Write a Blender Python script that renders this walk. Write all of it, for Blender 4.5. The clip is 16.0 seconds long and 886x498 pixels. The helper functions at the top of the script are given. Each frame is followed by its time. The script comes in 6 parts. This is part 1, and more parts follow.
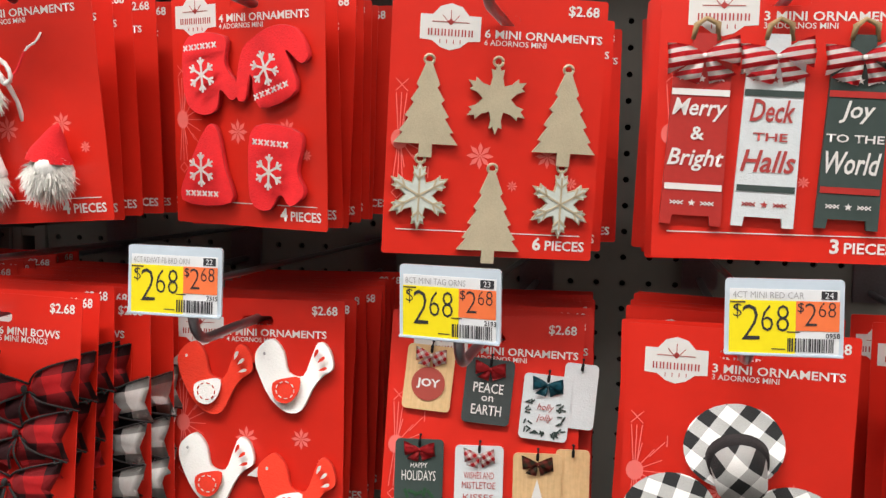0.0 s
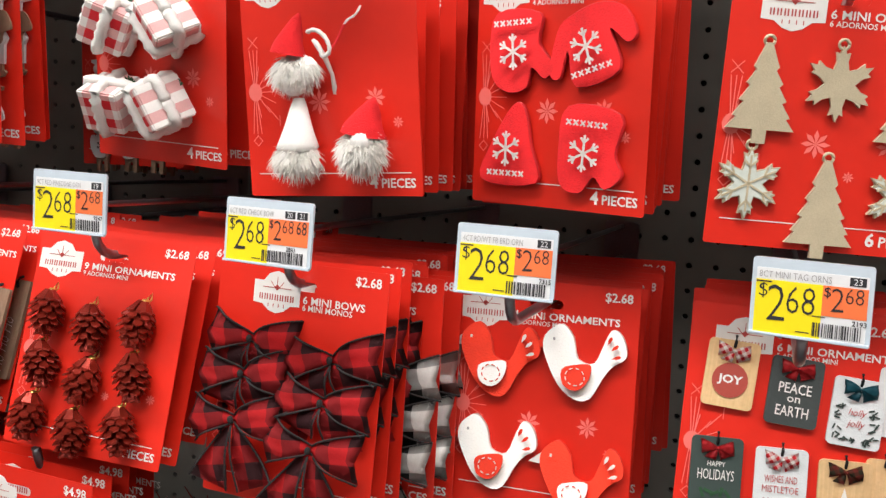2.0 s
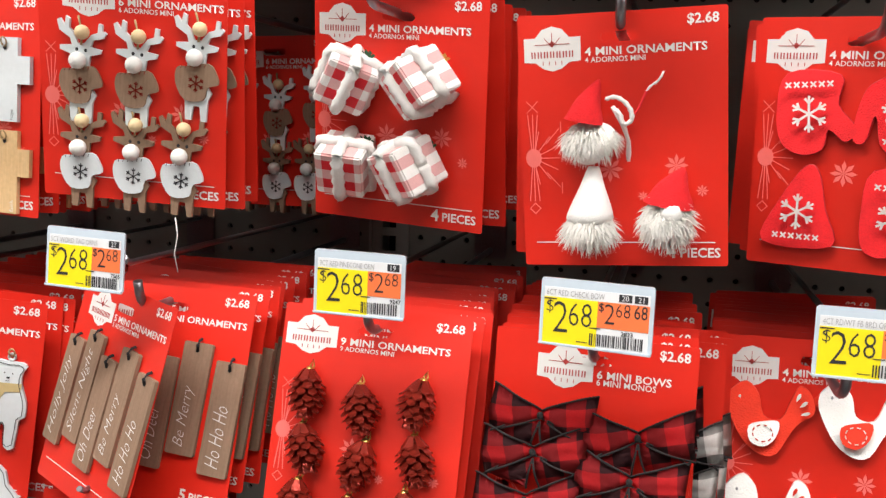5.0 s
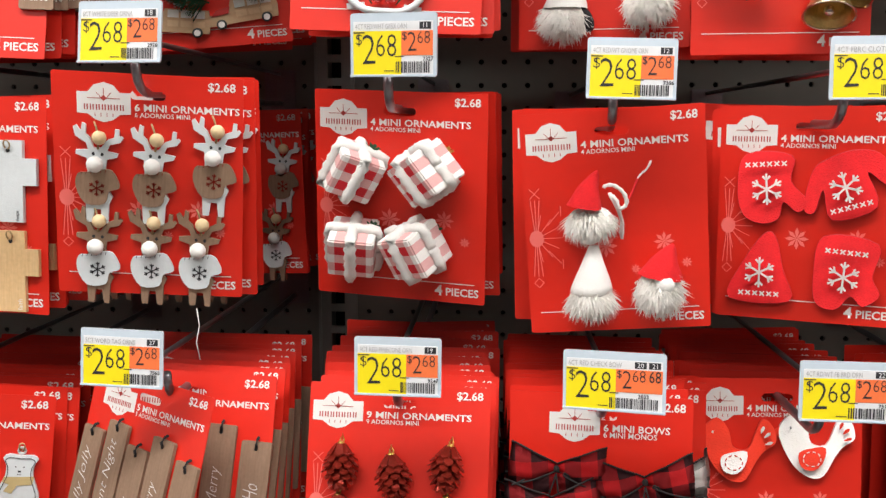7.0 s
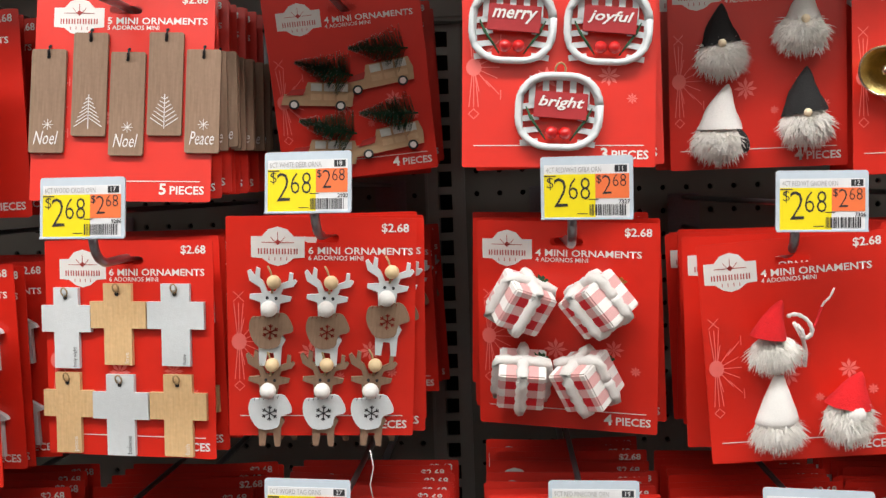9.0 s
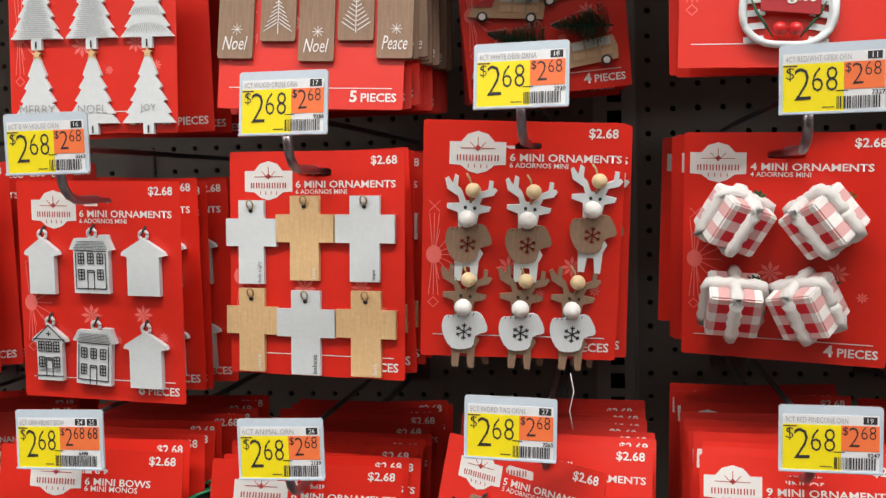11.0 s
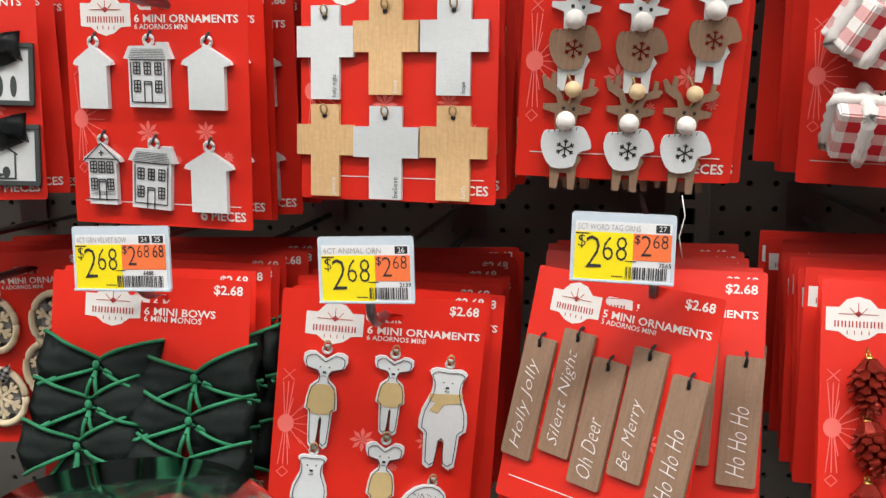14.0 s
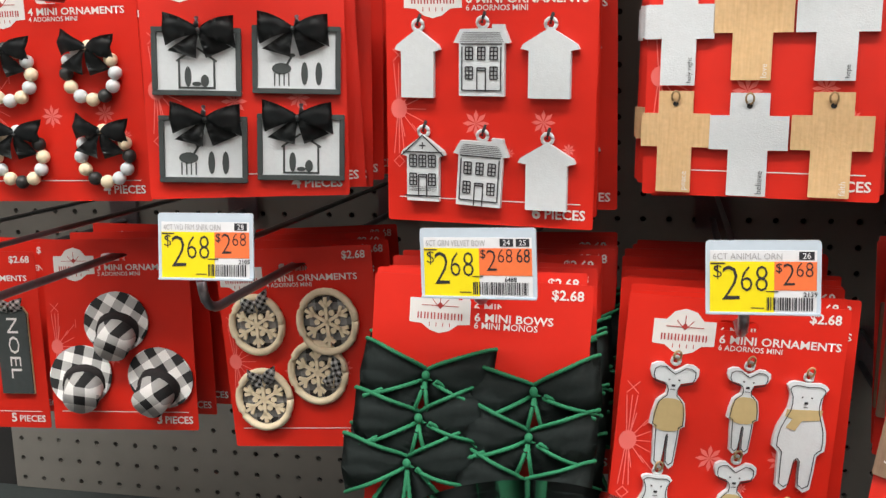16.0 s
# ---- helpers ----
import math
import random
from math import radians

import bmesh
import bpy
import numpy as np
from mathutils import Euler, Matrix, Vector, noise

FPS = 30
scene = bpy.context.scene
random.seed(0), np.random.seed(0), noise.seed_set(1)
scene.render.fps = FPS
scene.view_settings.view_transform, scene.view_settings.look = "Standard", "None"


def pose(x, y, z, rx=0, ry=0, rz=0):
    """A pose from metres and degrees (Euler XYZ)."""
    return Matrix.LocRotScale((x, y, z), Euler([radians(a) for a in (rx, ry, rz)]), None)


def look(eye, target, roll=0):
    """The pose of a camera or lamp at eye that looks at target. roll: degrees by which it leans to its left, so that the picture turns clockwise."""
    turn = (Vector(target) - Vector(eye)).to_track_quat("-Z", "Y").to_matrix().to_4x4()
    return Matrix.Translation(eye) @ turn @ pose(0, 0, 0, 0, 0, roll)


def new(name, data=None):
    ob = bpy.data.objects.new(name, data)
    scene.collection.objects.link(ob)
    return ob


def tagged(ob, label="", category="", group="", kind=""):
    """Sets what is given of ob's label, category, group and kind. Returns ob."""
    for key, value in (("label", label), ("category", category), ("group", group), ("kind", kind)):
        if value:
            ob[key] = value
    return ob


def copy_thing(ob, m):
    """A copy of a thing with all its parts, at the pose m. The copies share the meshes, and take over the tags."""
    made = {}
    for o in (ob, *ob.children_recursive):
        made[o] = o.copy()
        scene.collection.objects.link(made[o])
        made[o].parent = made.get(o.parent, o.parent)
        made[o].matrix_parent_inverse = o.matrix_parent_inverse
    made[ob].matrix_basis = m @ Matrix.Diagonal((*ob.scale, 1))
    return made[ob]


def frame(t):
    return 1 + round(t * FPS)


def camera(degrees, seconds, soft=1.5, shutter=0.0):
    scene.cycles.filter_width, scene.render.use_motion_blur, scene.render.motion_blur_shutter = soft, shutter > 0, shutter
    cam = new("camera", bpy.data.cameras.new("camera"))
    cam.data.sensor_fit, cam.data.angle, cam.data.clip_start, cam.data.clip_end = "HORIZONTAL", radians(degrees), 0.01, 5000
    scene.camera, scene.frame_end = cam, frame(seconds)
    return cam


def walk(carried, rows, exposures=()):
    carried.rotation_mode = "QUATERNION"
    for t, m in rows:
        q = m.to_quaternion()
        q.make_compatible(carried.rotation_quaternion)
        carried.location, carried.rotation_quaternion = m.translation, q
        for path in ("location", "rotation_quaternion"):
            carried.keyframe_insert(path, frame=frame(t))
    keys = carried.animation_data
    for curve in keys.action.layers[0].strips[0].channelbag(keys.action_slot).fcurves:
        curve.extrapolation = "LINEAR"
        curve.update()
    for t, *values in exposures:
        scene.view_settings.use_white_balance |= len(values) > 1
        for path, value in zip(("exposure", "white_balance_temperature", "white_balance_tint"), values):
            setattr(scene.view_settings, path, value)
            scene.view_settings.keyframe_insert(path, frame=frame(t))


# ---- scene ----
cam = camera(47.8, 16.0, soft=1.4)
PATH = [
    (0, (-0.068, 0.023, 1.430), (-0.372, 1.613, 1.283), 1.1),
    (0.5, (-0.097, 0.026, 1.432), (-0.436, 1.607, 1.261), 1.0),
    (1, (-0.129, 0.017, 1.433), (-0.498, 1.592, 1.262), 1.2),
    (1.5, (-0.161, 0.011, 1.424), (-0.602, 1.565, 1.243), 2.3),
    (2, (-0.182, 0.012, 1.426), (-0.685, 1.548, 1.242), 3.0),
    (2.5, (-0.207, 0.007, 1.426), (-0.761, 1.524, 1.240), 3.6),
    (3, (-0.243, 0.022, 1.422), (-0.835, 1.525, 1.233), 4.0),
    (3.5, (-0.297, 0.037, 1.423), (-0.883, 1.541, 1.231), 4.1),
    (4, (-0.350, 0.035, 1.429), (-0.921, 1.545, 1.233), 4.1),
    (4.2, (-0.364, 0.024, 1.442), (-0.893, 1.548, 1.239), 3.6),
    (6.3, (-0.521, -0.078, 1.516), (-0.668, 1.522, 1.267), 0.9),
    (6.5, (-0.528, -0.086, 1.526), (-0.647, 1.517, 1.283), 0.6),
    (7, (-0.539, -0.096, 1.537), (-0.631, 1.512, 1.315), -0.1),
    (7.5, (-0.559, -0.102, 1.565), (-0.633, 1.510, 1.363), -0.5),
    (8, (-0.576, -0.097, 1.586), (-0.649, 1.519, 1.423), -1.0),
    (8.5, (-0.611, -0.102, 1.592), (-0.687, 1.516, 1.459), -1.6),
    (9, (-0.655, -0.089, 1.591), (-0.760, 1.528, 1.465), -2.0),
    (9.5, (-0.691, -0.080, 1.597), (-0.905, 1.530, 1.505), -2.0),
    (9.7, (-0.694, -0.075, 1.593), (-0.953, 1.528, 1.509), -1.8),
    (11.8, (-0.755, -0.047, 1.504), (-1.016, 1.550, 1.337), -1.5),
    (12, (-0.759, -0.043, 1.501), (-1.015, 1.553, 1.326), -1.4),
    (12.5, (-0.766, -0.031, 1.491), (-1.023, 1.563, 1.296), -1.5),
    (13, (-0.772, -0.016, 1.474), (-1.031, 1.573, 1.248), -1.3),
    (13.5, (-0.785, -0.015, 1.469), (-1.041, 1.570, 1.216), -0.9),
    (14, (-0.798, -0.013, 1.467), (-1.066, 1.567, 1.196), -0.7),
    (14.5, (-0.823, -0.008, 1.464), (-1.108, 1.566, 1.174), -0.6),
    (15, (-0.868, 0.003, 1.464), (-1.186, 1.570, 1.168), -0.5),
    (15.5, (-0.920, 0.020, 1.467), (-1.288, 1.575, 1.163), -0.8),
    (16, (-0.985, 0.010, 1.476), (-1.343, 1.566, 1.167), -1.3),
]
walk(cam, [(t, look(eye, target, roll)) for t, eye, target, roll in PATH],
     exposures=[(0, -0.28), (3, -0.10), (4.2, -0.10), (7, -0.30), (8, -0.36), (9.5, -0.50), (12.2, -0.57), (13.5, -0.42), (15.5, -0.26), (16, -0.32)])

# ---- light: rows of shop ceiling fixtures ----
world = bpy.data.worlds.new("shop")
scene.world = world
world.use_nodes = True
world.node_tree.nodes["Background"].inputs[0].default_value = (0.9, 0.95, 1.0, 1)
world.node_tree.nodes["Background"].inputs[1].default_value = 0.16
CEILING_Z = 4.2
LAMPS = [(-0.9, -0.9, 214), (-0.9, -3.2, 80), (-4.6, -0.9, 100), (2.8, -0.9, 100)]
for lx, ly, power in LAMPS:
    data = bpy.data.lights.new("ceiling_tube_light", "AREA")
    data.shape, data.size, data.size_y, data.energy, data.color = "RECTANGLE", 3.4, 0.5, power, (1.0, 0.97, 0.93)
    new("ceiling_tube_light", data).matrix_world = pose(lx, ly, CEILING_Z - 0.12)


# ---- materials ----
def mat(name, color, rough=0.5, metal=0.0, vary=0.12, scale=60.0, bump=0.0, bscale=400.0, coat=0.0, sheen=0.0):
    """A surface with large and small variation of its colour and fine relief."""
    m = bpy.data.materials.new(name)
    m.use_nodes = True
    nt = m.node_tree
    b = nt.nodes["Principled BSDF"]
    tc = nt.nodes.new("ShaderNodeTexCoord")
    n1, n2 = nt.nodes.new("ShaderNodeTexNoise"), nt.nodes.new("ShaderNodeTexNoise")
    n1.inputs["Scale"].default_value, n2.inputs["Scale"].default_value = scale * 0.25, scale * 4
    n2.inputs["Detail"].default_value = 6
    add = nt.nodes.new("ShaderNodeMath")
    add.operation = "ADD"
    ramp = nt.nodes.new("ShaderNodeMapRange")
    ramp.inputs["From Min"].default_value, ramp.inputs["From Max"].default_value = 0.6, 1.4
    ramp.inputs["To Min"].default_value, ramp.inputs["To Max"].default_value = 1 - vary, 1 + vary
    info = nt.nodes.new("ShaderNodeObjectInfo")
    hue = nt.nodes.new("ShaderNodeHueSaturation")
    hue.inputs["Color"].default_value = (*color, 1)
    jitter = nt.nodes.new("ShaderNodeMath")
    jitter.operation, jitter.inputs[1].default_value, jitter.inputs[2].default_value = "MULTIPLY_ADD", vary * 0.5, 1 - vary * 0.25
    mul = nt.nodes.new("ShaderNodeMath")
    mul.operation = "MULTIPLY"
    for n in (n1, n2):
        nt.links.new(tc.outputs["Object"], n.inputs["Vector"])
    nt.links.new(n1.outputs[0], add.inputs[0])
    nt.links.new(n2.outputs[0], add.inputs[1])
    nt.links.new(add.outputs[0], ramp.inputs["Value"])
    nt.links.new(info.outputs["Random"], jitter.inputs[0])
    nt.links.new(ramp.outputs[0], mul.inputs[0])
    nt.links.new(jitter.outputs[0], mul.inputs[1])
    nt.links.new(mul.outputs[0], hue.inputs["Value"])
    nt.links.new(hue.outputs[0], b.inputs["Base Color"])
    b.inputs["Roughness"].default_value, b.inputs["Metallic"].default_value = rough, metal
    b.inputs["Coat Weight"].default_value = coat
    b.inputs["Coat Roughness"].default_value = 0.15
    b.inputs["Sheen Weight"].default_value = sheen
    if bump:
        n3, bp = nt.nodes.new("ShaderNodeTexNoise"), nt.nodes.new("ShaderNodeBump")
        n3.inputs["Scale"].default_value, n3.inputs["Detail"].default_value = bscale, 5
        bp.inputs["Strength"].default_value, bp.inputs["Distance"].default_value = bump, 0.001
        nt.links.new(tc.outputs["Object"], n3.inputs["Vector"])
        nt.links.new(n3.outputs[0], bp.inputs["Height"])
        nt.links.new(bp.outputs[0], b.inputs["Normal"])
    return m


def woven(name, base, band, pitch, rough=0.85, turn=0.0, axes="XZ"):
    """Checked cloth: two sets of bands that darken one another where they cross, or one set of stripes, with a fine weave."""
    m = mat(name, base, rough, 0, 0.1, 300, 0.5, 1500) if pitch < 0.05 else mat(name, base, rough, 0, 0.1, 12, 0.05, 60)
    nt = m.node_tree
    tc = next(n for n in nt.nodes if n.bl_idname == "ShaderNodeTexCoord")
    spin = nt.nodes.new("ShaderNodeMapping")
    spin.inputs["Rotation"].default_value = (0, radians(turn), 0)
    sep = nt.nodes.new("ShaderNodeSeparateXYZ")
    nt.links.new(tc.outputs["Object"], spin.inputs["Vector"])
    nt.links.new(spin.outputs[0], sep.inputs[0])
    sums = []
    for k in axes:
        wave = nt.nodes.new("ShaderNodeMath")
        wave.operation, wave.inputs[1].default_value = "PINGPONG", pitch
        step = nt.nodes.new("ShaderNodeMath")
        step.operation, step.inputs[1].default_value = "GREATER_THAN", pitch * 0.5
        nt.links.new(sep.outputs[k], wave.inputs[0])
        nt.links.new(wave.outputs[0], step.inputs[0])
        sums.append(step)
    half = nt.nodes.new("ShaderNodeMath")
    half.operation = "ADD"
    nt.links.new(sums[0].outputs[0], half.inputs[0])
    nt.links.new(sums[-1].outputs[0], half.inputs[1])
    frac = nt.nodes.new("ShaderNodeMath")
    frac.operation, frac.inputs[1].default_value = "MULTIPLY", 0.5
    nt.links.new(half.outputs[0], frac.inputs[0])
    mix = nt.nodes.new("ShaderNodeMix")
    mix.data_type = "RGBA"
    mix.inputs["A"].default_value, mix.inputs["B"].default_value = (*base, 1), (*band, 1)
    nt.links.new(frac.outputs[0], mix.inputs["Factor"])
    hue = next(n for n in nt.nodes if n.bl_idname == "ShaderNodeHueSaturation")
    nt.links.new(mix.outputs["Result"], hue.inputs["Color"])
    return m


def grained(name, color, dark, rough=0.6):
    """Thin wood sheet with stretched grain along z."""
    m = mat(name, color, rough, 0, 0.12, 80, 0.15, 500)
    nt = m.node_tree
    tc = next(n for n in nt.nodes if n.bl_idname == "ShaderNodeTexCoord")
    mp, nz = nt.nodes.new("ShaderNodeMapping"), nt.nodes.new("ShaderNodeTexNoise")
    mp.inputs["Scale"].default_value = (1, 1, 0.08)
    nz.inputs["Scale"].default_value, nz.inputs["Detail"].default_value = 700, 4
    mix = nt.nodes.new("ShaderNodeMix")
    mix.data_type = "RGBA"
    mix.inputs["A"].default_value, mix.inputs["B"].default_value = (*color, 1), (*dark, 1)
    nt.links.new(tc.outputs["Object"], mp.inputs["Vector"])
    nt.links.new(mp.outputs[0], nz.inputs["Vector"])
    nt.links.new(nz.outputs[0], mix.inputs["Factor"])
    hue = next(n for n in nt.nodes if n.bl_idname == "ShaderNodeHueSaturation")
    nt.links.new(mix.outputs["Result"], hue.inputs["Color"])
    return m


RED = mat("red_card", (0.66, 0.019, 0.008), 0.42, 0, 0.06, 12, 0.04, 60, 0.25)
PINK = mat("pale_print", (0.84, 0.17, 0.15), 0.4, 0, 0.05, 20)
PRINT_WHITE = mat("white_print", (0.74, 0.72, 0.70), 0.45, 0, 0.03)
BADGE = mat("badge_white", (0.70, 0.69, 0.67), 0.45, 0, 0.03)
BADGE_RED = mat("badge_red", (0.42, 0.05, 0.045), 0.5)
GREY_INK = mat("grey_ink", (0.35, 0.35, 0.36), 0.6)
PAPER = mat("ticket_white", (0.70, 0.71, 0.73), 0.5, 0, 0.04)
YELLOW = mat("ticket_yellow", (0.80, 0.66, 0.005), 0.5, 0, 0.04)
ORANGE = mat("ticket_orange", (0.80, 0.17, 0.05), 0.5, 0, 0.04)
INK = mat("black_ink", (0.02, 0.02, 0.025), 0.6)
HOLDER = mat("clear_blue_plastic", (0.52, 0.60, 0.68), 0.15, 0, 0.05, 40, 0, 400, 0.5)
STEEL = mat("galvanised_steel", (0.22, 0.21, 0.23), 0.32, 0.9, 0.15, 120, 0.08, 300)
BOARD = mat("grey_pegboard", (0.20, 0.19, 0.17), 0.6, 0, 0.10, 8, 0.05, 900)
METAL_GREY = mat("grey_enamel", (0.30, 0.29, 0.27), 0.45, 0.1, 0.1, 12)
# near-black that stands for shade behind the pegboard and in the ornaments' holes
CAVITY_SHADE = mat("cavity_shade", (0.02, 0.02, 0.02), 0.9)
WHITE_WOOD = mat("white_painted_wood", (0.62, 0.66, 0.68), 0.6, 0, 0.06, 60, 0.25, 900)
PALE_WOOD = grained("pale_wood", (0.76, 0.53, 0.29), (0.58, 0.36, 0.16))
BEIGE = mat("beige_glitter_wood", (0.50, 0.43, 0.30), 0.55, 0.1, 0.12, 300, 0.2, 1500)
BROWN_WOOD = grained("weathered_brown_wood", (0.31, 0.20, 0.135), (0.19, 0.115, 0.07), 0.7)
RAW_EDGE = mat("raw_wood", (0.55, 0.40, 0.24), 0.7)
FELT_RED = mat("red_felt", (0.60, 0.008, 0.012), 0.95, 0, 0.2, 300, 0.8, 900)
FELT_BRIGHT = mat("bright_red_felt", (0.72, 0.035, 0.012), 0.95, 0, 0.15, 300, 0.6, 900)
FELT_WHITE = mat("white_felt", (0.74, 0.73, 0.71), 0.95, 0, 0.06, 200, 0.6, 900)
FUR = mat("white_fur", (0.84, 0.82, 0.78), 0.9, 0, 0.1, 200, 0.3, 900)
FUR_BLACK = mat("black_plush", (0.015, 0.015, 0.016), 0.9, 0, 0.3, 200, 0.8, 900)
CORD = mat("jute_cord", (0.38, 0.26, 0.13), 0.9, 0, 0.25, 500, 0.5, 1500)
BLACK_CORD = mat("black_cord", (0.015, 0.015, 0.018), 0.85)
BEAD = mat("natural_bead", (0.72, 0.55, 0.32), 0.5, 0, 0.1, 120)
BEAD_PALE = mat("cream_bead", (0.80, 0.68, 0.48), 0.6, 0, 0.1, 120)
BEAD_BLACK = mat("black_bead", (0.02, 0.02, 0.02), 0.5)
POM = mat("white_pompom", (0.78, 0.77, 0.75), 0.95, 0, 0.06, 300, 0.5, 1200)
CHARCOAL = mat("charcoal_paint", (0.045, 0.055, 0.055), 0.6, 0, 0.15, 60, 0.15, 700)
GREEN_DARK = mat("dark_green_paint", (0.035, 0.055, 0.05), 0.6, 0, 0.12)
VELVET = mat("black_green_velvet", (0.020, 0.030, 0.029), 0.8, 0, 0.2, 6, 0.05, 40)
GREEN_TRIM = mat("green_trim", (0.014, 0.17, 0.075), 0.8, 0, 0.2, 12, 0.1, 60)
BLACK_TRIM = mat("black_trim", (0.018, 0.014, 0.015), 0.85, 0, 0.2, 300, 0.6, 1200)
SATIN_BLACK = mat("black_satin", (0.018, 0.022, 0.024), 0.4, 0, 0.15)
SATIN_RED = mat("red_ribbon", (0.50, 0.012, 0.018), 0.5, 0, 0.15, 10)
SATIN_TEAL = mat("teal_ribbon", (0.010, 0.10, 0.14), 0.45, 0, 0.15)
TAN = mat("tan_paint", (0.52, 0.40, 0.19), 0.6, 0, 0.08)
BARK = mat("copper_red_cone", (0.26, 0.022, 0.012), 0.30, 0.6, 0.3, 300, 0.2, 900)
GOLD = mat("gold", (0.75, 0.50, 0.14), 0.28, 0.95, 0.15, 300)
GOLD_CHASED = mat("chased_gold", (0.66, 0.50, 0.19), 0.3, 0.95, 0.3, 500, 0.9, 500)
SILVER = mat("silver_inside", (0.70, 0.62, 0.52), 0.18, 1.0, 0.1)
FIR = mat("fir_green", (0.018, 0.075, 0.030), 0.75, 0, 0.35, 400)
FROST = mat("frosted_tips", (0.55, 0.60, 0.56), 0.8)
CAR_TAN = mat("tan_car_wood", (0.48, 0.33, 0.19), 0.6, 0, 0.12)
CAR_RED = mat("red_car_paint", (0.42, 0.03, 0.025), 0.4)
BERRY = mat("red_berry", (0.60, 0.012, 0.012), 0.15, 0, 0.1, 40, 0, 400, 0.6)
DOC_RED = mat("matte_red_sign", (0.36, 0.015, 0.02), 0.6)
BURGUNDY_DISC = mat("rust_red_print", (0.36, 0.055, 0.04), 0.6)
ACRYLIC = mat("clear_tub_plastic", (0.9, 0.92, 0.93), 0.06, 0, 0.02)
ACRYLIC.node_tree.nodes["Principled BSDF"].inputs["Transmission Weight"].default_value = 1.0
FLOOR_MAT = mat("polished_floor", (0.42, 0.40, 0.37), 0.25, 0, 0.12, 3, 0.03, 80)
CEIL_MAT = mat("ceiling_white", (0.70, 0.70, 0.68), 0.8, 0, 0.06, 4)
SHELF_FAR = mat("far_shelf_goods", (0.30, 0.22, 0.20), 0.7, 0, 0.4, 6)
GINGHAM_RED = woven("red_gingham", (0.84, 0.82, 0.80), (0.62, 0.010, 0.020), 0.0075)
GINGHAM_SMALL = woven("small_red_gingham", (0.84, 0.82, 0.80), (0.62, 0.02, 0.03), 0.11, turn=30)
BUFFALO = woven("buffalo_check", (0.80, 0.79, 0.77), (0.012, 0.012, 0.013), 0.0085, turn=45)
GINGHAM_BLACK = woven("small_black_gingham", (0.78, 0.78, 0.78), (0.02, 0.02, 0.02), 0.09, turn=40)
TARTAN = woven("red_tartan", (0.66, 0.016, 0.022), (0.055, 0.012, 0.016), 0.17, turn=8)
TARTAN_BROWN = woven("brown_tartan", (0.22, 0.03, 0.02), (0.05, 0.04, 0.02), 0.13, turn=20)
STRIPE = woven("candy_stripe", (0.90, 0.86, 0.84), (0.72, 0.02, 0.03), 0.07, turn=8, axes="Z")
GINGHAM_CLOTH = woven("dark_checked_cloth", (0.30, 0.30, 0.30), (0.02, 0.02, 0.02), 0.006)
BUFFALO_RIBBON = woven("buffalo_ribbon", (0.80, 0.79, 0.77), (0.012, 0.012, 0.013), 0.22, turn=6)


# ---- shape helpers ----
def part(name, bm, material, parent=None, label="", at=None):
    """Links a bmesh or mesh as one object under a thing or a part."""
    if isinstance(bm, bmesh.types.BMesh):
        me = bpy.data.meshes.new(name)
        bm.to_mesh(me)
        bm.free()
        me.materials.append(material)
    else:
        me = bm
    ob = new(name, me)
    if parent is not None:
        ob.parent = parent
    if at is not None:
        ob.matrix_basis = at
    if label:
        ob["label"] = label
    return ob


def smooth(bm):
    for f in bm.faces:
        f.smooth = True
    return bm


def prism(poly, depth, y=0.0, puff=0.0, inset=0.0, bm=None):
    """A flat outline in x, z with thickness towards -y, and an inset, raised front if asked."""
    bm = bm or bmesh.new()
    area = sum(a[0] * b[1] - b[0] * a[1] for a, b in zip(poly, poly[1:] + poly[:1]))
    if area < 0:
        poly = poly[::-1]
    back = [bm.verts.new((x, y, z)) for x, z in poly]
    front = [bm.verts.new((x, y - depth, z)) for x, z in poly]
    face = bm.faces.new(front)
    bm.faces.new(back[::-1])
    n = len(poly)
    for i in range(n):
        j = (i + 1) % n
        bm.faces.new((back[i], back[j], front[j], front[i]))
    if inset:
        bmesh.ops.inset_region(bm, faces=[face], thickness=inset, depth=puff, use_even_offset=False)
    return bm


def box(sx, sy, sz, m=None, bevel=0.0, bm=None):
    bm = bm or bmesh.new()
    made = bmesh.ops.create_cube(bm, size=1, matrix=(m or Matrix()) @ Matrix.Diagonal((sx, sy, sz, 1)))
    if bevel:
        edges = list({e for v in made["verts"] for e in v.link_edges})
        bmesh.ops.bevel(bm, geom=edges, offset=bevel, segments=2, affect="EDGES")
    return bm


def ball(r, m=None, u=14, v=9, bm=None):
    bm = bm or bmesh.new()
    bmesh.ops.create_uvsphere(bm, u_segments=u, v_segments=v, radius=r, matrix=m or Matrix())
    return smooth(bm)


def cone(r1, r2, h, m=None, seg=16, bm=None):
    bm = bm or bmesh.new()
    bmesh.ops.create_cone(bm, cap_ends=True, segments=seg, radius1=r1, radius2=r2, depth=h, matrix=m or Matrix())
    return smooth(bm)


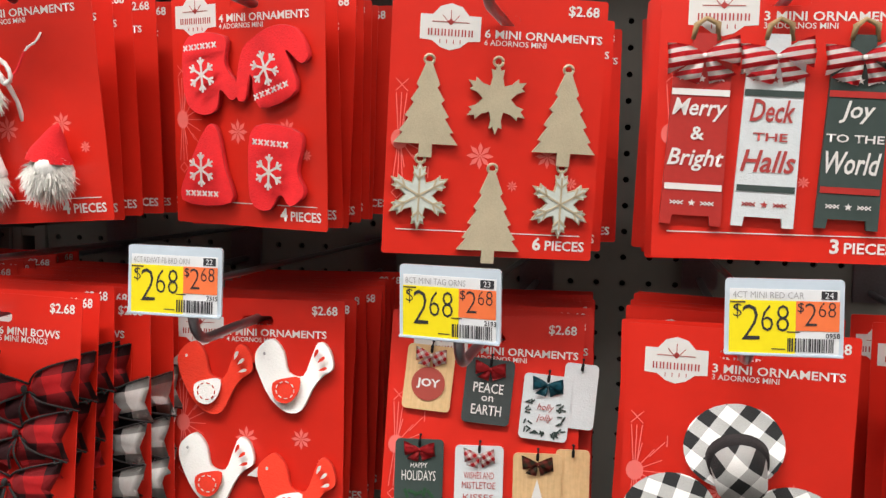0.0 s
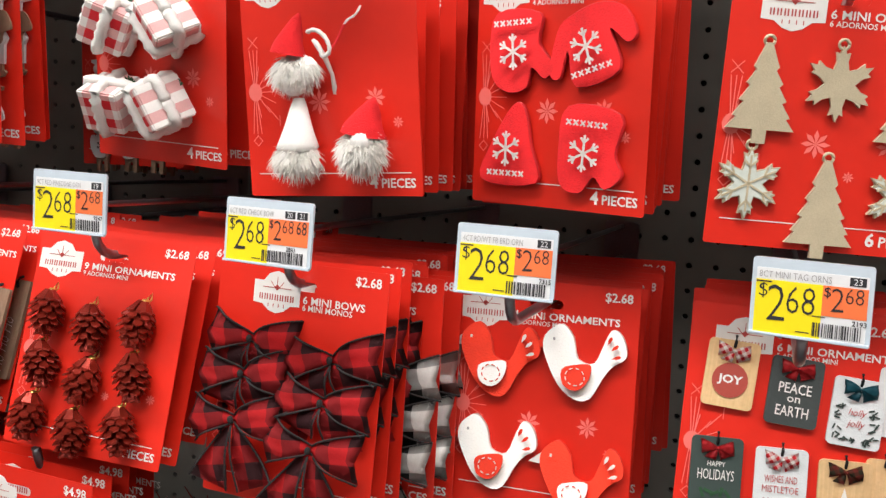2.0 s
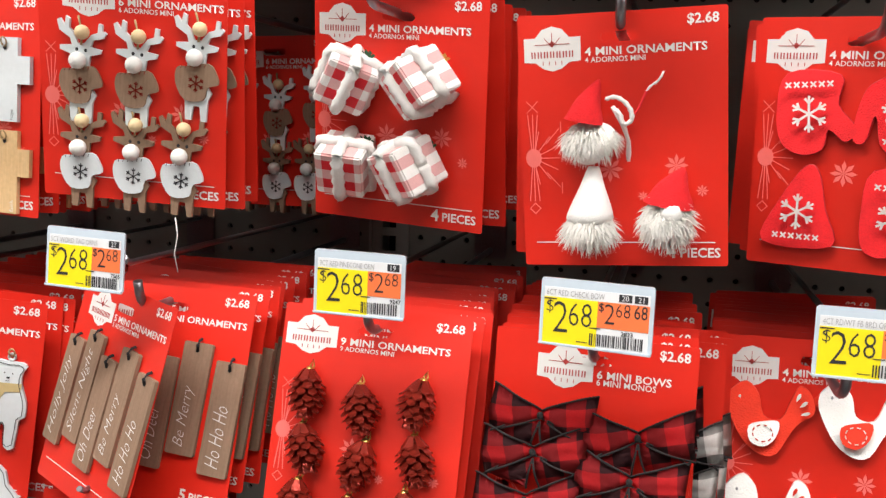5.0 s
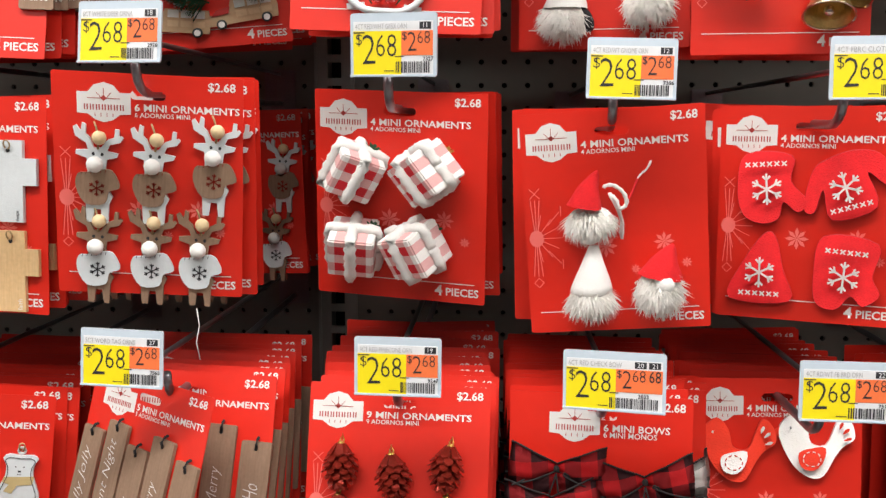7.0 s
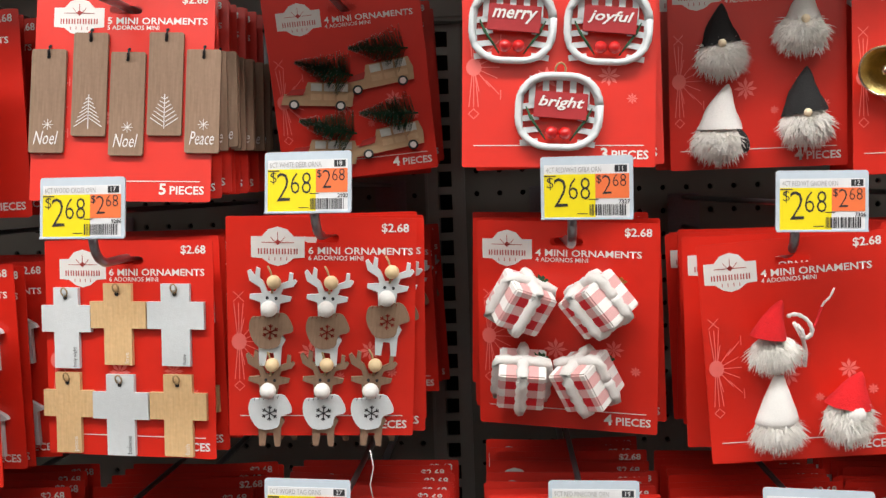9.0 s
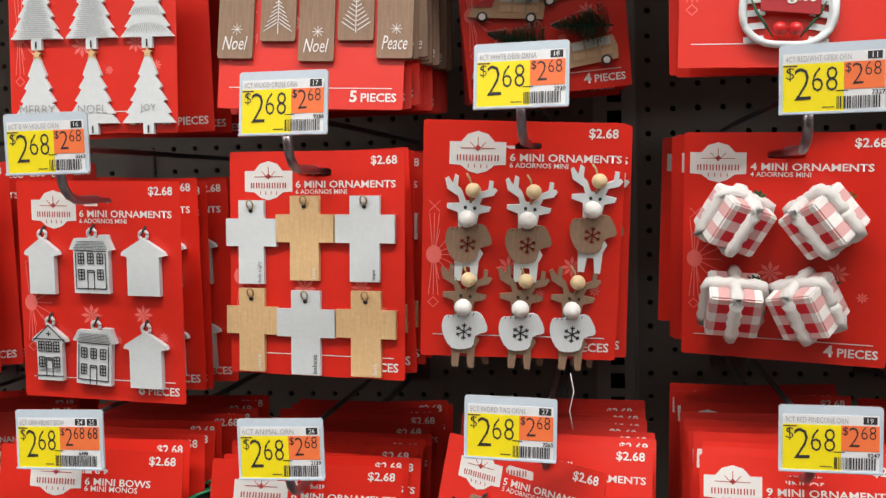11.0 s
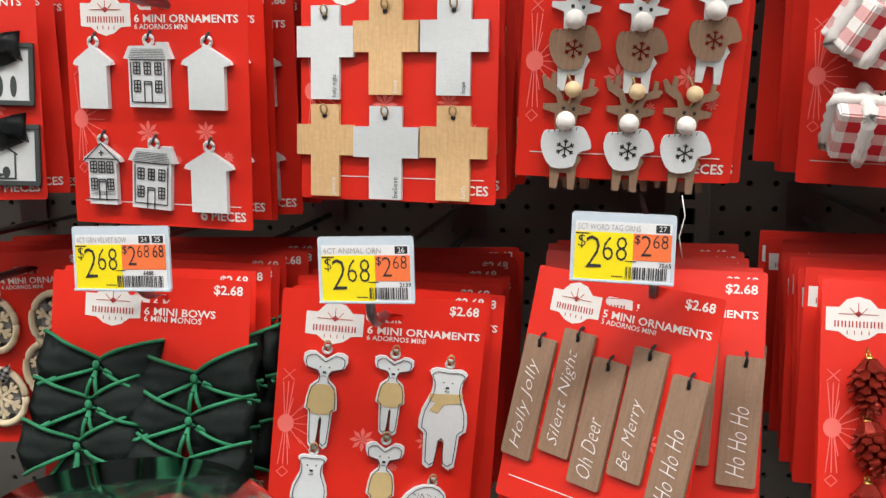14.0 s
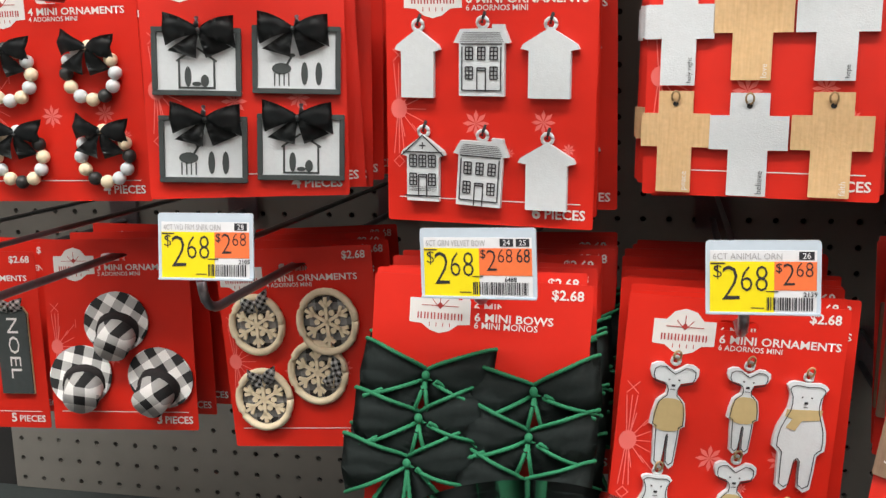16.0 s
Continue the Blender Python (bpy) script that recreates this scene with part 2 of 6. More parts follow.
def tube(points, r, seg=7, bm=None, twist=False):
    """A round wire along points."""
    bm = bm or bmesh.new()
    pts = [Vector(p) for p in points]
    rings = []
    for i, p in enumerate(pts):
        d = (pts[min(i + 1, len(pts) - 1)] - pts[max(i - 1, 0)]).normalized()
        side = d.cross(Vector((0, 0, 1)) if abs(d.z) < 0.9 else Vector((0, 1, 0))).normalized()
        up = side.cross(d)
        rr = r * (1 + 0.35 * (i % 2)) if twist else r
        rings.append([bm.verts.new(p + rr * (math.cos(a) * side + math.sin(a) * up)) for a in [2 * math.pi * k / seg for k in range(seg)]])
    for a, b in zip(rings, rings[1:]):
        for k in range(seg):
            f = bm.faces.new((a[k], a[(k + 1) % seg], b[(k + 1) % seg], b[k]))
            f.smooth = True
    bm.faces.new(rings[0][::-1])
    bm.faces.new(rings[-1])
    return bm


def ellipse(cx, cz, rx, rz, n=20, a0=0.0):
    return [(cx + rx * math.cos(a0 + 2 * math.pi * k / n), cz + rz * math.sin(a0 + 2 * math.pi * k / n)) for k in range(n)]


def rounded(w, h, r, cx=0.0, cz=0.0, n=4):
    out = []
    for sx, sz, a in ((1, 1, 0), (-1, 1, 90), (-1, -1, 180), (1, -1, 270)):
        for k in range(n + 1):
            b = radians(a + 90 * k / n)
            out.append((cx + sx * (w / 2 - r) + r * math.cos(b), cz + sz * (h / 2 - r) + r * math.sin(b)))
    return out


def spline(pts, n=4):
    """A closed smooth outline through points."""
    out, c = [], len(pts)
    for i in range(c):
        p0, p1, p2, p3 = (Vector(pts[(i + k - 1) % c]) for k in range(4))
        for k in range(n):
            t = k / n
            out.append(tuple(0.5 * (2 * p1 + (p2 - p0) * t + (2 * p0 - 5 * p1 + 4 * p2 - p3) * t * t + (3 * p1 - p0 - 3 * p2 + p3) * t ** 3)))
    return out


def scaled(poly, s, cx=0.0, cz=0.0, mirror=False, turn=0.0):
    c, d = math.cos(radians(turn)), math.sin(radians(turn))
    out = []
    for x, z in poly:
        x = -x if mirror else x
        out.append((cx + s * (c * x - d * z), cz + s * (d * x + c * z)))
    return out


def bars(items, y, bm=None, thick=0.0002):
    """Thin printed strokes: (x, z, length, width, degrees)."""
    bm = bm or bmesh.new()
    for x, z, l, w, a in items:
        box(l, thick, w, Matrix.Translation((x, y, z)) @ Matrix.Rotation(radians(-a), 4, "Y"), 0, bm)
    return bm


def flake_bars(x, z, r, w=0.0007, arms=6, side=True):
    """The strokes of a six-armed snowflake."""
    out = []
    for k in range(arms):
        a = 2 * math.pi * k / arms + math.pi / 2
        out.append((x + r / 2 * math.cos(a), z + r / 2 * math.sin(a), r, w, math.degrees(a)))
        if side:
            for s in (-1, 1):
                b = a + s * 0.75
                px, pz = x + 0.6 * r * math.cos(a), z + 0.6 * r * math.sin(a)
                out.append((px + 0.16 * r * math.cos(b), pz + 0.16 * r * math.sin(b), 0.36 * r, w, math.degrees(b)))
    return out


def star(cx, cz, r, inner, points, a0=90.0):
    return [(cx + (r if k % 2 == 0 else inner) * math.cos(radians(a0 + 180 * k / points)),
             cz + (r if k % 2 == 0 else inner) * math.sin(radians(a0 + 180 * k / points))) for k in range(2 * points)]


TEXTS = {}


def letters(body, material, bold=0.0, shear=0.0):
    """A flat text mesh in x, z that faces -y, one unit high, kept for reuse."""
    key = (body, material.name, bold, shear)
    if key not in TEXTS:
        cu = bpy.data.curves.new("text", "FONT")
        cu.body, cu.offset, cu.shear, cu.resolution_u = body, bold, shear, 2
        ob = bpy.data.objects.new("text", cu)
        me = bpy.data.meshes.new_from_object(ob)
        me.transform(Matrix.Rotation(radians(90), 4, "X"))
        me.materials.clear()
        me.materials.append(material)
        xs = [v.co.x for v in me.vertices]
        zs = [v.co.z for v in me.vertices]
        TEXTS[key] = (me, min(xs), max(xs), min(zs), max(zs))
        bpy.data.objects.remove(ob)
        bpy.data.curves.remove(cu)
    return TEXTS[key]


def text(parent, body, x, z, y, material, width=None, height=None, align=0.0, turn=0.0, bold=0.0, shear=0.0, name="lettering", squeeze=1.0):
    """Writes a line; x is its left (align 0), middle (0.5) or right end (1), z its base."""
    me, x0, x1, z0, z1 = letters(body, material, bold, shear)
    s = width / (x1 - x0) if width else height / (z1 - z0)
    sz = s * squeeze
    if width and height:
        sz = height / (z1 - z0)
    off = Matrix.Translation((-(x0 + align * (x1 - x0)), 0, -z0))
    m = Matrix.Translation((x, y, z)) @ Matrix.Rotation(radians(-turn), 4, "Y") @ Matrix.Diagonal((s, 1, sz, 1)) @ off
    return part(name, me, material, parent, at=m)


# ---- the shop around ----
def structure(name, bm, material, label):
    return tagged(part(name, bm, material), label, name.rstrip("_0123456789").split("_")[0], kind="structure")


BOARD_Y = 1.016
structure("floor", box(14, 12, 0.1, pose(-1, 0, -0.05)), FLOOR_MAT, "polished grey shop floor of the aisle")
structure("ceiling", box(14, 12, 0.1, pose(-1, 0, CEILING_Z + 0.05)), CEIL_MAT, "high white shop ceiling over the aisle")
structure("wall_south", box(14, 0.12, CEILING_Z, pose(-1, -4.6, CEILING_Z / 2)), CEIL_MAT, "plain pale wall across the aisle")
structure("wall_north", box(14, 0.12, CEILING_Z, pose(-1, 5.4, CEILING_Z / 2)), CEIL_MAT, "plain pale wall beyond the shelving")
structure("wall_east", box(0.12, 10, CEILING_Z, pose(5.9, 0.4, CEILING_Z / 2)), CEIL_MAT, "plain pale wall at the aisle end")
structure("wall_west", box(0.12, 10, CEILING_Z, pose(-7.9, 0.4, CEILING_Z / 2)), CEIL_MAT, "plain pale wall at the aisle end")


def pegboard(name, x0, x1, z0, z1):
    """A hardboard sheet with a square grid of punched holes that go through it."""
    pitch, r, t, n = 0.0254, 0.0031, 0.006, 8
    verts, faces = [], []
    nx, nz = round((x1 - x0) / pitch), round((z1 - z0) / pitch)
    for i in range(nx):
        for k in range(nz):
            cx, cz = x0 + (i + 0.5) * pitch, z0 + (k + 0.5) * pitch
            h = pitch / 2
            base = len(verts)
            outer = [(h, 0), (h, h), (0, h), (-h, h), (-h, 0), (-h, -h), (0, -h), (h, -h)]
            for dx, dz in outer:
                verts.append((cx + dx, BOARD_Y, cz + dz))
            for a in range(n):
                b = 2 * math.pi * a / n
                verts.append((cx + r * math.cos(b), BOARD_Y, cz + r * math.sin(b)))
            for a in range(n):
                b = 2 * math.pi * a / n
                verts.append((cx + r * math.cos(b), BOARD_Y + t, cz + r * math.sin(b)))
            for a in range(n):
                c = (a + 1) % n
                faces.append((base + a, base + n + a, base + n + c, base + c))
                faces.append((base + n + a, base + 2 * n + a, base + 2 * n + c, base + n + c))
    me = bpy.data.meshes.new(name)
    me.from_pydata(verts, [], faces)
    me.materials.append(BOARD)
    return tagged(part(name, me, BOARD), "grey perforated pegboard panel of a shop gondola", "pegboard", kind="structure")


UPRIGHT_X = -0.722
PITCH = 0.0254
pegboard("wall_pegboard_1", UPRIGHT_X - 0.022 - 40 * PITCH, UPRIGHT_X - 0.022, 0.968, 0.968 + 31 * PITCH)
pegboard("wall_pegboard_2", UPRIGHT_X + 0.022, UPRIGHT_X + 0.022 + 48 * PITCH, 0.968, 0.968 + 31 * PITCH)
# added sheet, coloured as shade so that the peg holes read black
structure("wall_backing", box(2.6, 0.01, 1.9, pose(-0.64, BOARD_Y + 0.09, 0.95)), CAVITY_SHADE, "added near-black sheet standing for the shade behind the pegboard")
structure("wall_gondola_lower", box(2.6, 0.02, 0.9, pose(-0.64, BOARD_Y + 0.012, 0.45)), METAL_GREY, "grey lower back panel of the gondola")


def upright(x):
    """A slotted steel post between two boards."""
    bm = bmesh.new()
    for s in (-1, 1):
        box(0.012, 0.03, 1.84, pose(x + s * 0.0135, BOARD_Y + 0.012, 0.92), 0.001, bm)
        box(0.003, 0.03, 1.84, pose(x + s * 0.0205, BOARD_Y + 0.010, 0.92), 0, bm)
    for k in range(72):
        box(0.016, 0.004, 0.0085, pose(x, BOARD_Y + 0.0, 0.02 + k * PITCH), 0, bm)
    return tagged(part("gondola_upright", bm, METAL_GREY), "grey slotted steel post between pegboard panels", "shelf post", kind="structure")


upright(UPRIGHT_X)


def shelf_trim():
    bm = box(2.6, 0.05, 0.035, pose(-0.64, BOARD_Y - 0.005, 1.768), 0.004)
    box(2.6, 0.012, 0.30, pose(-0.64, BOARD_Y + 0.03, 1.93), 0.002, bm)
    return structure("trim", bm, METAL_GREY, "grey steel rail along the top of the pegboard")


shelf_trim()
structure("shelf_deck", box(2.6, 0.70, 0.03, pose(-0.64, BOARD_Y - 0.34, 0.952), 0.004), CHARCOAL, "dark steel shelf under the hanging cards")


# unseen deck, added to keep the ceiling light off the upper board
structure("shelf_top", box(2.6, 0.46, 0.03, pose(-0.64, BOARD_Y - 0.22, 1.86), 0.004), METAL_GREY, "added grey shelf, out of view, that shades the pegboard from above")


def far_gondola():
    bm = box(8, 0.5, 1.9, pose(-1, -2.0, 0.95), 0.01)
    for k in range(5):
        box(8, 0.3, 0.03, pose(-1, -1.65, 0.2 + 0.4 * k), 0.003, bm)
    return tagged(part("shop_gondola", bm, SHELF_FAR), "long shop shelf filled with goods across the aisle", "shelf")


far_gondola()


# ---- the ornaments on the cards ----
W, H = 0.1285, 0.160
TOP = 0.016


def CX(u):
    return (u - 0.5) * W


def CZ(v):
    return TOP - v * H


ORN = {}
M6, A6 = " MINI ORNAMENTS", " ADORNOS MINI"
KINDS = {
    "sled_signs": ("3" + M6, "3" + A6, "3", 0.25, "red card with three lettered sled signs and striped bows"),
    "flat_trees": ("6" + M6, "6" + A6, "6", 0.27, "red card with beige flat trees and silver snowflakes"),
    "felt_clothes": ("4" + M6, "4" + A6, "4", 0.17, "red card with red felt mittens, sweater and hat"),
    "gnomes_red": ("4" + M6, "4" + A6, "4", 0.17, "red card with furry white gnomes in red hats"),
    "gift_boxes": ("4" + M6, "4" + A6, "4", 0.17, "red card with four red gingham gift boxes"),
    "deer": ("6" + M6, "6" + A6, "6", 0.27, "red card with six wooden deer in mittens and sweaters"),
    "crosses": ("6" + M6, "6" + A6, "6", 0.23, "red card with six white and natural wooden crosses"),
    "houses": ("6" + M6, "6" + A6, "6", 0.23, "red card with six white house cut-outs"),
    "nativity": ("4" + M6, "4" + A6, "4", 0.20, "red card with black-framed silhouettes and black bows"),
    "wreaths": ("4" + M6, "4" + A6, "4", 0.20, "red card with small wooden bead wreaths and black bows"),
    "check_hats": ("3" + M6, "3" + A6, "3", 0.22, "red card with three black and white checked hats"),
    "mini_tags": ("6" + M6, "6" + A6, "8", 0.26, "red card with small lettered gift tags and bows"),
    "felt_birds": ("4" + M6, "4" + A6, "4", 0.16, "red card with red and white stitched felt birds"),
    "tartan_bows": ("6 MINI BOWS", "6 MINI MONOS", "6", 0.36, "red card with six red tartan bows edged in black"),
    "pinecones": ("9" + M6, "9" + A6, "9", 0.16, "red card with nine shiny copper-red pinecones"),
    "word_tags": ("5" + M6, "5" + A6, "5", 0.25, "red card with five brown wooden word tags"),
    "animals": ("6" + M6, "6" + A6, "6", 0.26, "red card with six white wooden animal cut-outs"),
    "velvet_bows": ("6 MINI BOWS", "6 MINI MONOS", "6", 0.31, "red card with six dark velvet bows trimmed in green"),
    "buffalo_bows": ("6 MINI BOWS", "6 MINI MONOS", "6", 0.33, "red card with black and white checked bows"),
    "large_packs": ("12" + M6, "12" + A6, "12", 0.36, "large red backing card hung on a lower hook"),
    "snow_rings": ("4" + M6, "4" + A6, "4", 0.16, "red card with wooden rings holding cut snowflakes"),
    "chalk_signs": ("5" + M6, "5" + A6, "5", 0.20, "red card with black lettered hanging signs"),
    "white_trees": ("6" + M6, "6" + A6, "6", 0.20, "red card with six white lettered flat trees"),
    "print_tags": ("5" + M6, "5" + A6, "5", 0.24, "red card with brown wooden tags printed with trees"),
    "tree_cars": ("4" + M6, "4" + A6, "4", 0.22, "red card with wooden cars carrying fir trees"),
    "basket_plates": ("3" + M6, "3" + A6, "3", 0.20, "red card with three striped plates lettered in white"),
    "gnomes_black": ("4" + M6, "4" + A6, "4", 0.17, "red card with furry white gnomes in black hats"),
    "bells": ("4" + M6, "4" + A6, "4", 0.17, "red card with chased gold bells and fir sprigs"),
}
SHOW_BEHIND = {"word_tags", "print_tags", "tartan_bows", "velvet_bows", "deer", "houses", "crosses", "buffalo_bows"}


def ornament(pack_ob, name, x, z, turn=0.0, label=""):
    """An empty holder of one ornament on its card."""
    ob = new(name)
    ob.parent = pack_ob
    ob.matrix_basis = Matrix.Translation((x, 0, z)) @ Matrix.Rotation(radians(-turn), 4, "Y")
    if label:
        ob["label"] = label
    return ob


def loop_cord(parent, z, y=-0.002, mat_=None, r=0.0007, size=0.004):
    pts = [(0.35 * size * math.sin(a), y - 0.0022 + 0.001 * math.cos(a), z + size * 0.5 * (1 - math.cos(a))) for a in [2 * math.pi * k / 10 for k in range(10)]]
    part("hanging_cord", tube(pts, r, 5), mat_ or CORD, parent)


def bow(parent, s, material, trim=None, y=-0.004, tails=True, x=0.0, z=0.0, turn=0.0, droop=1.0):
    """A ribbon bow: two puffed loops, a knot and two tails, with corded edges where it has them."""
    ob = part("bow", bmesh.new(), material, parent, at=Matrix.Translation((x, y, z)) @ Matrix.Rotation(radians(-turn), 4, "Y") @ Matrix.Diagonal((s, s, s, 1)))
    rng = random.Random(int(abs(x * 9000) + abs(z * 5000)) + 3)
    bm = bmesh.new()
    edges = []
    for sgn in (-1, 1):
        tilt = rng.uniform(-0.08, 0.10)
        rows = []
        for k in range(9):
            t = k / 8
            half = 0.035 + 0.205 * t ** 0.85
            cz = tilt * t + 0.03 * math.sin(3 * t)
            dy = -0.12 * math.sin(math.pi * min(1, t * 1.02)) - 0.02
            row = [(sgn * 0.5 * t, dy + 0.05 * math.sin(7 * q + 5 * t) * t + 0.05 * abs(q) * 2, cz + half * 2 * q) for q in (-0.5, -0.25, 0, 0.25, 0.5)]
            rows.append([bm.verts.new(p) for p in row])
        for a, b in zip(rows, rows[1:]):
            for i in range(4):
                f = bm.faces.new((a[i], a[i + 1], b[i + 1], b[i]) if sgn < 0 else (a[i], b[i], b[i + 1], a[i + 1]))
                f.smooth = True
        edges.append([r[0].co.copy() for r in rows])
        edges.append([r[-1].co.copy() for r in rows])
        if tails:
            rows = []
            for k in range(7):
                t = k / 6
                w = 0.04 + 0.15 * t
                cx, cz = sgn * (0.04 + 0.22 * t), -0.04 - (0.60 if trim else 0.52) * droop * t
                rows.append([bm.verts.new((cx + w * q * 2, -0.02 - 0.05 * math.sin(4 * t + sgn + 2 * q), cz + sgn * w * q * 0.7)) for q in (-0.5, 0, 0.5)])
            for a, b in zip(rows, rows[1:]):
                for i in range(2):
                    f = bm.faces.new((a[i], b[i], b[i + 1], a[i + 1]))
                    f.smooth = True
            edges.append([r[0].co.copy() for r in rows])
            edges.append([r[-1].co.copy() for r in rows])
    bmesh.ops.solidify(bm, geom=bm.faces[:], thickness=0.012)
    knot = ball(0.036, Matrix.Translation((0, -0.07, 0)) @ Matrix.Diagonal((0.9, 0.7, 1.1, 1)), 8, 6)
    part("knot", knot, trim or material, ob)
    bm.to_mesh(ob.data)
    bm.free()
    ob.data.materials.append(material)
    if trim:
        for pts in edges:
            dense = [pts[0]]
            for a, b in zip(pts, pts[1:]):
                dense += [a.lerp(b, 0.25), a.lerp(b, 0.5), a.lerp(b, 0.75), b]
            part("trim", tube([p + Vector((0, -0.030, 0)) for p in dense], 0.0145 if trim is GREEN_TRIM else 0.0090, 5, None, True), trim, ob)
    return ob


def fur_tuft(cx, cz, rx, rz, n, length, seed, down=0.5, y=-0.008):
    """Many fine tapering hairs over a lump."""
    rng = random.Random(seed)
    bm = ball(1.0, Matrix.Translation((cx, y, cz)) @ Matrix.Diagonal((rx * 0.97, min(rx, rz) * 0.85, rz * 0.97, 1)), 12, 8)
    for _ in range(n):
        a, b = rng.uniform(0, 2 * math.pi), rng.uniform(-0.2, 1.45)
        d = Vector((math.cos(a) * math.cos(b), -abs(math.sin(b)), math.sin(a) * math.cos(b)))
        p = Vector((cx + d.x * rx * 0.8, y + d.y * min(rx, rz) * 0.75, cz + d.z * rz * 0.8))
        flow = (d * 0.55 + Vector((rng.uniform(-0.35, 0.35), -0.10, -down + rng.uniform(-0.25, 0.25)))).normalized()
        side = flow.cross(Vector((0, 1, 0.2))).normalized() * 0.00042
        l = length * rng.uniform(0.5, 1.25)
        mid = p + flow * l * 0.55 + Vector((0, -0.0006, 0))
        tip = p + flow * l + Vector((rng.uniform(-0.15, 0.15) * l, 0, -0.2 * l * down))
        v = [bm.verts.new(q) for q in (p - side, p + side, mid + side * 0.8, tip, mid - side * 0.8)]
        bm.faces.new(v)
    return bm


def knit_cone(x, z, r, h, y, turn, bm=None):
    """A slightly bent soft hat with a knitted, bumpy skin."""
    bm = bm or bmesh.new()
    rot = Matrix.Translation((x, y, z)) @ Matrix.Rotation(radians(-turn), 4, "Y")
    rings = []
    for k in range(9):
        t = k / 8
        rr = r * (1 - t) ** 0.8 + 0.0008
        bend = 0.18 * h * t * t
        rings.append([bm.verts.new(rot @ Vector((bend + rr * (1 + 0.06 * math.sin(5 * a + 9 * t)) * math.cos(a), 0.8 * rr * math.sin(a), h * t))) for a in [2 * math.pi * i / 14 for i in range(14)]])
    for a, b in zip(rings, rings[1:]):
        for i in range(14):
            f = bm.faces.new((a[i], a[(i + 1) % 14], b[(i + 1) % 14], b[i]))
            f.smooth = True
    bm.faces.new(rings[-1])
    return bm


CROSS = [(-0.25, -1), (0.25, -1), (0.25, -0.1), (0.5, -0.1), (0.5, 0.56), (0.25, 0.56), (0.25, 1), (-0.25, 1), (-0.25, 0.56), (-0.5, 0.56), (-0.5, -0.1), (-0.25, -0.1)]
DEER = [(-0.15, -1.0), (-0.04, -1.0), (-0.02, -0.72), (0.10, -0.72), (0.14, -1.0), (0.24, -1.0), (0.24, -0.60), (0.30, -0.45), (0.20, -0.30), (0.14, 0.05), (0.16, 0.30), (0.34, 0.36), (0.36, 0.44), (0.16, 0.47), (0.20, 0.60), (0.38, 0.66), (0.44, 0.76), (0.40, 0.80), (0.36, 0.78), (0.36, 0.92), (0.29, 0.93), (0.28, 0.76), (0.16, 0.70), (0.04, 0.52), (-0.08, 0.52), (-0.17, 0.72), (-0.24, 0.78), (-0.24, 0.96), (-0.31, 1.0), (-0.33, 0.82), (-0.42, 0.94), (-0.47, 0.90), (-0.42, 0.72), (-0.22, 0.60), (-0.18, 0.47), (-0.40, 0.44), (-0.40, 0.36), (-0.20, 0.30), (-0.17, 0.0), (-0.20, -0.40)]
HOUSE_A = [(-0.36, -1), (0.36, -1), (0.36, 0.25), (0.5, 0.30), (0.46, 0.42), (0.0, 0.86), (-0.46, 0.42), (-0.5, 0.30), (-0.36, 0.25)]
HOUSE_B = [(-0.40, -1), (0.40, -1), (0.40, 0.40), (0.5, 0.42), (0.40, 0.78), (0.38, 0.90), (0.18, 0.90), (0.18, 0.80), (-0.38, 0.78), (-0.5, 0.42), (-0.40, 0.40)]
FIR_OUT = [(-0.10, -1.0), (0.10, -1.0), (0.10, -0.74), (0.50, -0.74), (0.36, -0.52), (0.42, -0.50), (0.28, -0.24), (0.34, -0.20), (0.21, 0.06), (0.26, 0.12), (0.14, 0.36), (0.18, 0.42), (0.04, 0.86), (-0.04, 0.86), (-0.18, 0.42), (-0.14, 0.36), (-0.26, 0.12), (-0.21, 0.06), (-0.34, -0.20), (-0.28, -0.24), (-0.42, -0.50), (-0.36, -0.52), (-0.50, -0.74), (-0.10, -0.74)]


def crosses(p):
    words = ["holy night", "love", "hope", "peace", "believe", "faith"]
    for i, (u, v) in enumerate(((0.14, 0.405), (0.45, 0.385), (0.79, 0.385), (0.14, 0.80), (0.455, 0.805), (0.795, 0.80))):
        white = i in (0, 2, 4)
        o = ornament(p, "wooden_cross", CX(u), CZ(v), 0, "white painted wooden cross" if white else "natural wooden cross")
        poly = [(x * 0.0425 * (0.90 if i in (0, 3) else 1.0), z * 0.0300) for x, z in CROSS]
        part("cross_body", prism(poly, 0.0034, -0.0008, 0.0004, 0.0005), WHITE_WOOD if white else PALE_WOOD, o)
        part("hole", prism(ellipse(0, 0.0225, 0.0016, 0.0016, 10), 0.0001, -0.0047), CAVITY_SHADE, o)
        loop_cord(o, 0.0235, -0.004, CORD, 0.0006, 0.0065)
        text(o, words[i], 0.0085, -0.0285, -0.0049, INK if white else PRINT_WHITE, height=0.0034, turn=90, name="word")


